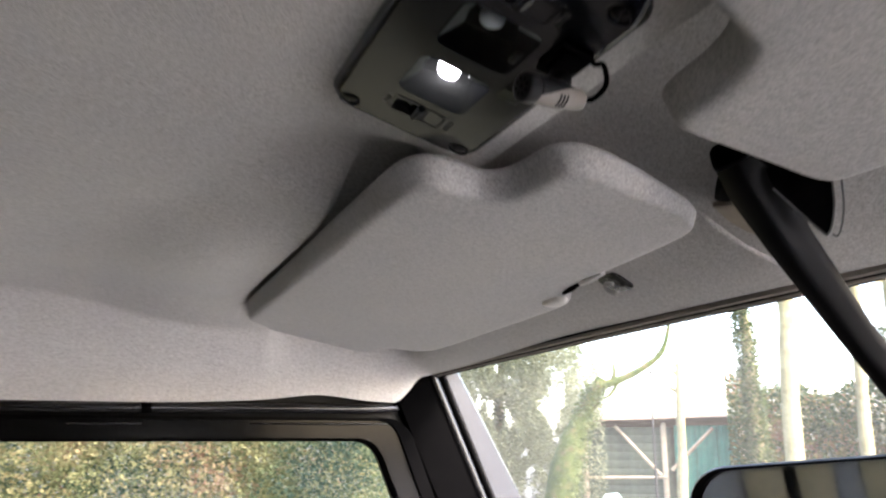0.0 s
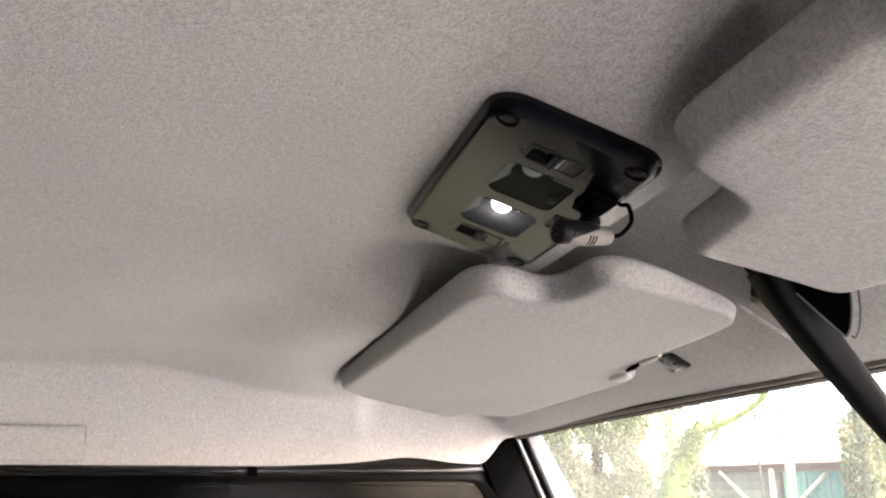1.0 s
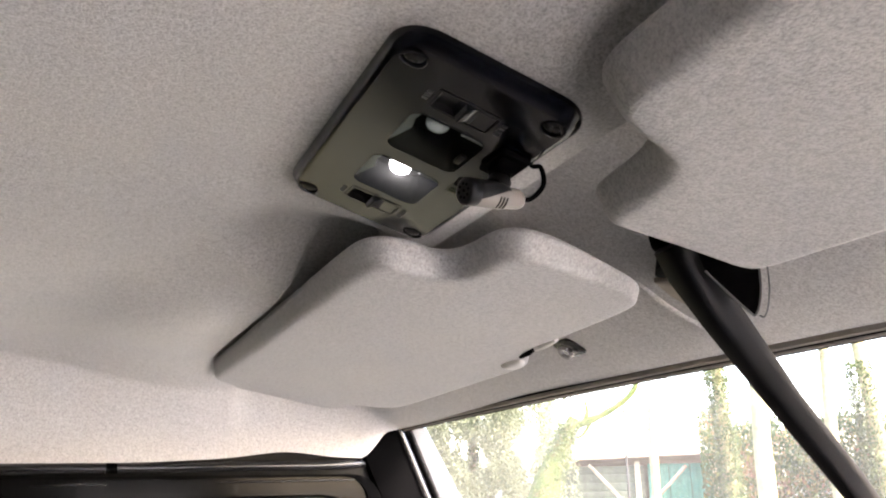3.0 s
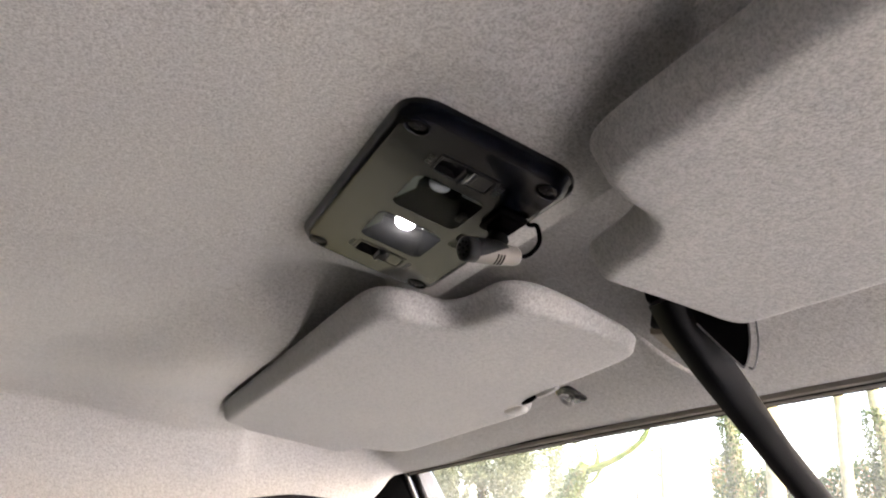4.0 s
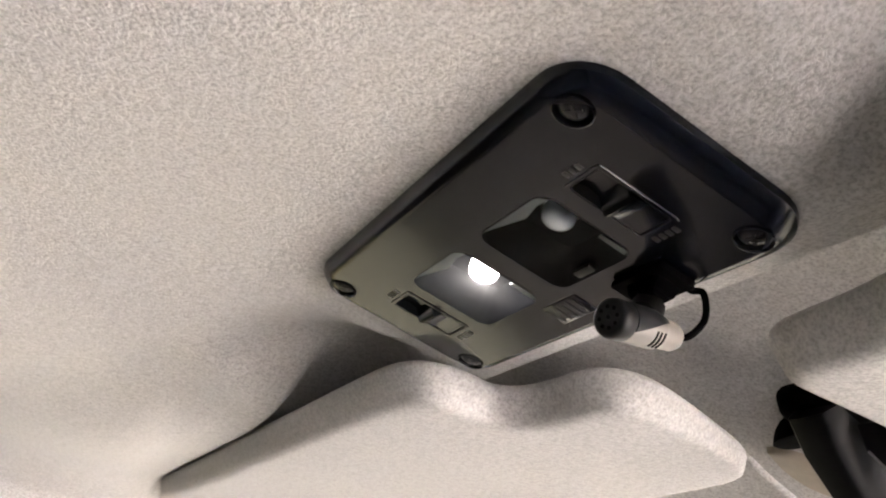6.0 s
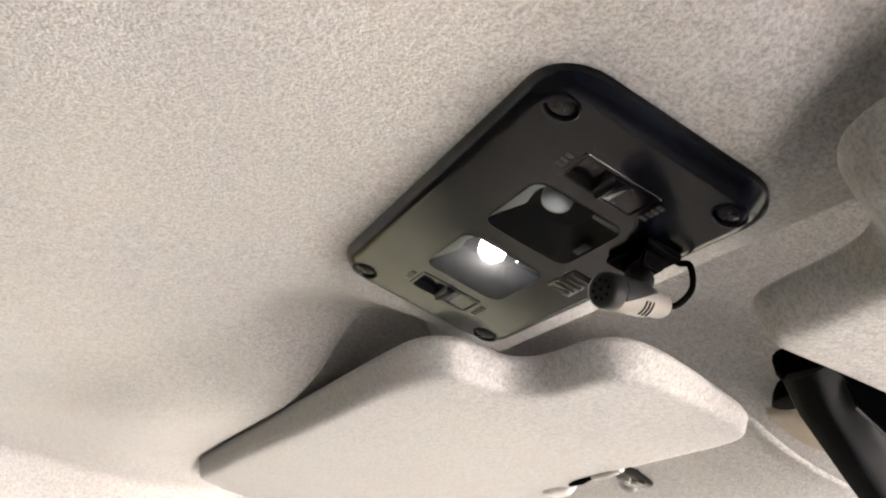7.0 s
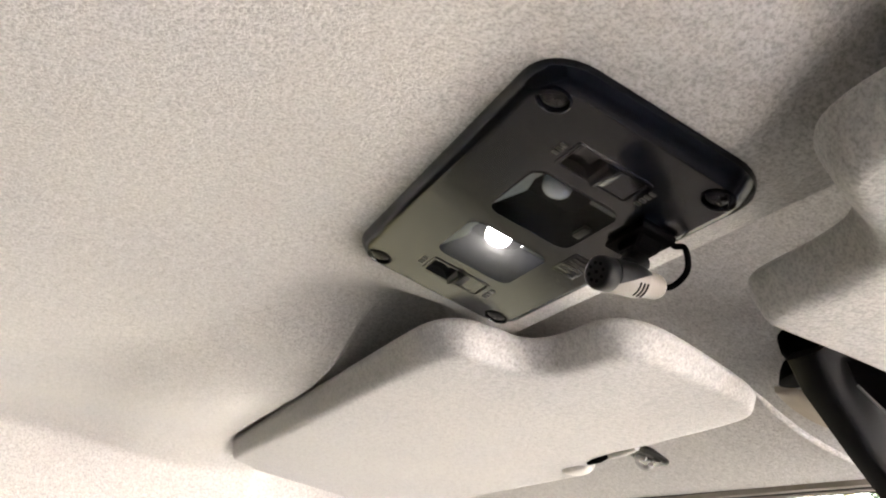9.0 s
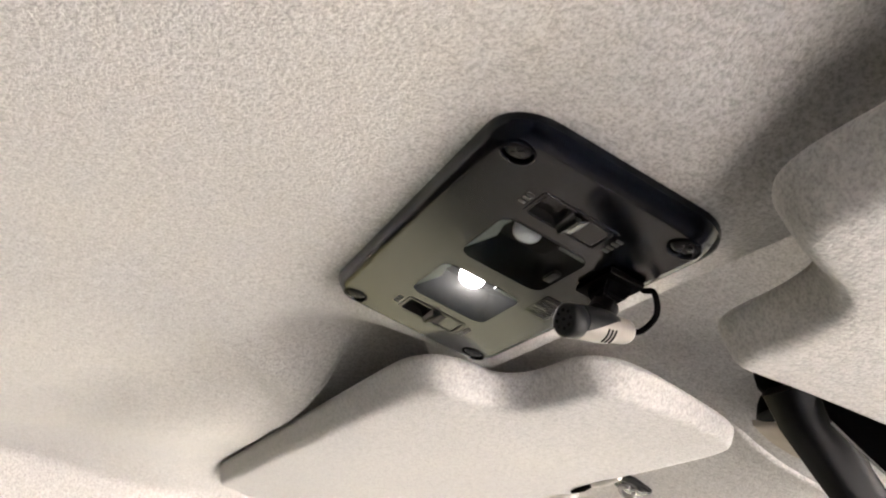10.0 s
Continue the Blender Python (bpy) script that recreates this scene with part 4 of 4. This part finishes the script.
def tree(base, height, radius, lean, material, ivy, seed, label, bare=True, crown=None, limbs=5):
    rnd = random.Random(seed)
    t = thing("tree", label, "tree", "trees around the yard", m=Matrix.Translation(base))
    top = Vector((lean[0], lean[1], height))
    knots = [Vector((0, 0, -0.2))] + [top * k / 4 + Vector((rnd.uniform(-1, 1), rnd.uniform(-1, 1), 0)) * radius * 0.6 for k in (1, 2, 3)] + [top]
    part("trunk", bent_trunk(knots, [radius * 1.25, radius, radius * 0.85, radius * 0.7, radius * 0.4], rnd), material, t)
    ends = []
    for k in range(limbs):
        f = rnd.uniform(0.45, 0.95)
        p = top * f
        a = rnd.uniform(0, 6.3)
        ln = height * rnd.uniform(0.18, 0.35)
        q = p + Vector((math.cos(a) * ln * 0.7, math.sin(a) * ln * 0.7, ln * 0.7))
        mid = (p + q) / 2 + Vector((rnd.uniform(-1, 1), rnd.uniform(-1, 1), -0.4)) * ln * 0.12
        part("limb", bent_trunk([p, mid, q], [radius * 0.35, radius * 0.2, radius * 0.06], rnd, 6), material, t)
        ends.append((p, q))
    if ivy:
        def at(r):
            f = r.random() ** 0.8 * ivy
            a = r.uniform(0, 6.3)
            rr = radius * (1.0 + abs(r.gauss(0, 0.55)) * (1.2 - 0.5 * f))
            return top * f + Vector((math.cos(a) * rr, math.sin(a) * rr, 0))
        leaf_cloud("ivy", at, int(1600 * ivy * height), 0.055, IVY, t, seed)
    if crown:
        def at2(r):
            p, q = r.choice(ends)
            c = p.lerp(q, r.uniform(0.3, 1.1))
            return c + Vector((r.gauss(0, 1), r.gauss(0, 1), r.gauss(0, 0.8))) * height * 0.07
        leaf_cloud("crown", at2, crown * 5, 0.045, CONIFER, t, seed + 50)
    return t


# leaning mossy trunk with one long bare branch
lt = thing("tree", "leaning mossy tree trunk with one bare branch", "tree", "trees around the yard", m=Matrix.Translation(outside(29.5, 9.0)))
rnd = random.Random(5)
side = Vector((math.cos(radians(31)), -math.sin(radians(31)), 0))
part("trunk", bent_trunk([side * 0.0 + Vector((0, 0, -0.2)), side * 0.05 + Vector((0, 0, 0.9)), side * 0.24 + Vector((0, 0, 1.7)), side * 0.56 + Vector((0, 0, 2.36))], [0.24, 0.19, 0.14, 0.05], rnd, 12), MOSS, lt)
part("limb", bent_trunk([side * 0.50 + Vector((0, 0, 2.28)), side * 0.70 + Vector((0, 0, 2.32)), side * 1.00 + Vector((0, 0, 2.46)), side * 1.22 + Vector((0, 0, 2.66)), side * 1.32 + Vector((0, 0, 3.05))], [0.05, 0.042, 0.036, 0.03, 0.016], rnd, 6), MOSS, lt, "bare branch")
part("twig", bent_trunk([side * 0.66 + Vector((0, 0, 2.30)), side * 0.70 + Vector((0, 0, 2.42)), side * 0.68 + Vector((0, 0, 2.56))], [0.03, 0.024, 0.012], rnd, 6), MOSS, lt)
part("twig", bent_trunk([side * 0.74 + Vector((0, 0, 2.33)), side * 0.66 + Vector((0, 0, 2.20)), side * 0.58 + Vector((0, 0, 2.14))], [0.024, 0.02, 0.012], rnd, 6), MOSS, lt)


def moss_at(r):
    f = r.random()
    c = side * (0.05 + 0.47 * f * f) + Vector((0, 0, 0.4 + 1.9 * f))
    a = r.uniform(0, 6.3)
    return c + Vector((math.cos(a), math.sin(a), 0)) * r.uniform(0.10, 0.23) * (1.1 - 0.5 * f)


leaf_cloud("ivy", moss_at, 5200, 0.034, IVY, lt, 7)

tree(outside(44.9, 12.0), 7.5, 0.13, (0.1, 0.1), PALEBARK, 0.0, 11, "tall pale bare tree trunk", limbs=3)
tree(outside(43.2, 12.8), 7.0, 0.09, (-0.45, 0.1), BARK, 0.85, 12, "thin tree trunk wrapped in ivy", limbs=3)
tree(outside(38.0, 14.0), 3.1, 0.09, (0.05, 0.0), PALEBARK, 0.2, 13, "short pale tree trunk", limbs=2)
tree(outside(49.0, 14.0), 7.0, 0.10, (0.2, 0.0), PALEBARK, 0.15, 14, "pale tree trunk with some ivy", limbs=4)
tree(outside(51.5, 15.0), 7.0, 0.12, (-0.2, 0.2), PALEBARK, 0.5, 15, "pale tree trunk with some ivy", limbs=4)
tree(outside(57.0, 16.0), 7.0, 0.13, (0.1, 0.0), BARK, 0.3, 16, "tree trunk wrapped in ivy", limbs=4)
tree(outside(26.0, 19.5), 8.5, 0.09, (0.2, 0.1), BARK, 0.3, 17, "grey-green evergreen tree beside the yard", crown=14000, limbs=16)
tree(outside(22.5, 19.5), 7.5, 0.09, (0.0, 0.1), BARK, 0.3, 18, "grey-green evergreen tree beside the yard", crown=14000, limbs=16)


def hedge(az0, az1, dist, height, depth, count, material, seed, label, size=0.09, thin=0.0):
    def at(r):
        az = r.uniform(az0, az1)
        if thin and r.random() > (az1 - az) / thin + 0.25 * noise.noise(Vector((az * 0.9, seed, 4.0))):
            return None
        top = height * (1.0 if not thin else min(1.0, 0.72 + 0.28 * (az1 - az) / thin)) * (0.86 + 0.22 * noise.noise(Vector((az * 0.35, seed, 0.0))) + 0.06 * r.random())
        d = dist + r.uniform(0, depth) ** 1.3
        z = r.random() ** 0.8 * top
        # airy bushes grow in clumps with gaps between
        if thin and noise.noise(Vector((az * 0.55, z * 1.5, seed))) + 0.5 * noise.noise(Vector((az * 1.6, z * 4.0, seed))) < r.uniform(-0.50, -0.10):
            return None
        return outside(az, d, z)
    ob = leaf_cloud("hedge", at, count, size, material, None, seed)
    return tagged(ob, label, "hedge", kind="stuff")


hedge(-50, 18.5, 4.3, 2.5, 2.2, 480000, HEDGE, 21, "dense mixed green and yellowing hedge", 0.025)
hedge(41, 75, 15.0, 3.0, 2.0, 90000, BRUSH, 22, "bank of bushes, green above and brown below", 0.075)
hedge(16, 33.3, 16.0, 4.9, 2.5, 250000, CONIFER, 23, "airy grey-green bushes behind the leaning tree", 0.055, 4.0)


# ---- open-fronted tin shed ----
def shed():
    s = thing("shed", "old green corrugated tin shed with rusty roof", "shed", m=Matrix.Translation(outside(37, 17.0)) @ Matrix.Rotation(radians(-37), 4, "Z"))
    # shed space: x to the right along its front, y away, z up
    def sheet(name, x0, x1, z0, z1, y, material):
        bm = bmesh.new()
        n = int((x1 - x0) / 0.035)
        front = [(x0 + (x1 - x0) * k / n, y + 0.018 * math.sin(k * 1.6)) for k in range(n + 1)]
        vs = [[bm.verts.new((a, b, z)) for a, b in front] for z in (z0, z1)]
        for k in range(n):
            bm.faces.new((vs[0][k], vs[0][k + 1], vs[1][k + 1], vs[1][k]))
        bmesh.ops.solidify(bm, geom=bm.faces[:], thickness=0.004)
        return part(name, bm, material, s, smooth=60)
    part("back_wall", box_mesh((-1.6, 1.8, 0), (1.5, 1.86, 2.0)), DARKIN, s)
    part("side_wall", box_mesh((-1.65, 0, 0), (-1.58, 1.86, 2.0)), DARKIN, s)
    for k in range(3):
        sheet("tin_sheet", 0.18 + 0.40 * k, 0.57 + 0.40 * k, 0.0, 2.0, 0.05, GREENTIN)
    board = box_mesh((-1.52, 0.02, -0.075), (0.10, 0.05, 0.085), 0.004, Matrix.Rotation(radians(5), 4, "X"))
    lap = part("lap_board", board, DARKIN, s, "faded green lap board")
    lap.location.z = 0.12
    for k in range(1, 12):
        ob = new("lap_board", lap.data)
        ob.parent = s
        ob.location.z = 0.12 + 0.16 * k
    bm = bmesh.new()
    loft(bm, [[(-1.75, -0.25, 2.08), (1.6, -0.25, 2.16), (1.6, -0.25, 2.20), (-1.75, -0.25, 2.12)], [(-1.75, 2.0, 2.0), (1.6, 2.0, 2.0), (1.6, 2.0, 2.05), (-1.75, 2.0, 2.05)]])
    part("roof", bm, RUST, s, "rusty sheet roof")
    for x in (-1.55, -0.02, 1.42):
        part("post", box_mesh((x - 0.05, -0.05, 0), (x + 0.05, 0.05, 2.05), 0.008), TIMBER, s)
    for a, b in (((-0.95, 2.0), (-0.1, 1.05)), ((0.9, 1.95), (0.1, 1.15))):
        part("brace", tube_mesh([(a[0], -0.08, a[1]), (b[0], -0.08, b[1])], 0.035, 6), TIMBER, s)
    part("rail", tube_mesh([(-1.55, -0.06, 1.0), (0.0, -0.06, 1.02)], 0.03, 6), TIMBER, s)
    return s


shed()
pole = thing("pole", "thin dark upright pole with a short top bar in the yard", "pole")
part("upright", tube_mesh([outside(36.3, 15.0, 0.0), outside(36.3, 15.0, 2.9)], 0.02, 8), DARKTRIM, pole)
part("top_bar", tube_mesh([outside(36.3, 15.0, 2.87), outside(37.9, 14.2, 2.93)], 0.018, 8), DARKTRIM, pole)


# ---- heap of sheeting before the shed ----
def heap():
    bm = bmesh.new()
    base = outside(33.6, 11.6)
    bmesh.ops.create_icosphere(bm, subdivisions=4, radius=1.0)
    for v in bm.verts:
        n = 1.0 + 0.22 * noise.noise(v.co * 2.3) + 0.10 * noise.noise(v.co * 6.0)
        v.co = Vector((v.co.x * 0.55 * n, v.co.y * 0.55 * n, max(v.co.z, -0.02) * 0.92 * n)) + base
    cloth = natural("crumpled_pale_sheeting", [(0.35, (0.62, 0.64, 0.63)), (0.55, (0.70, 0.70, 0.68)), (0.68, (0.16, 0.42, 0.36))], 1.6, rough=0.5, relief=0.02)
    return tagged(mesh_object("sheeting_heap", bm, cloth, smooth=60), "heap of crumpled white and green sheeting before the shed", "sheeting heap")


heap()
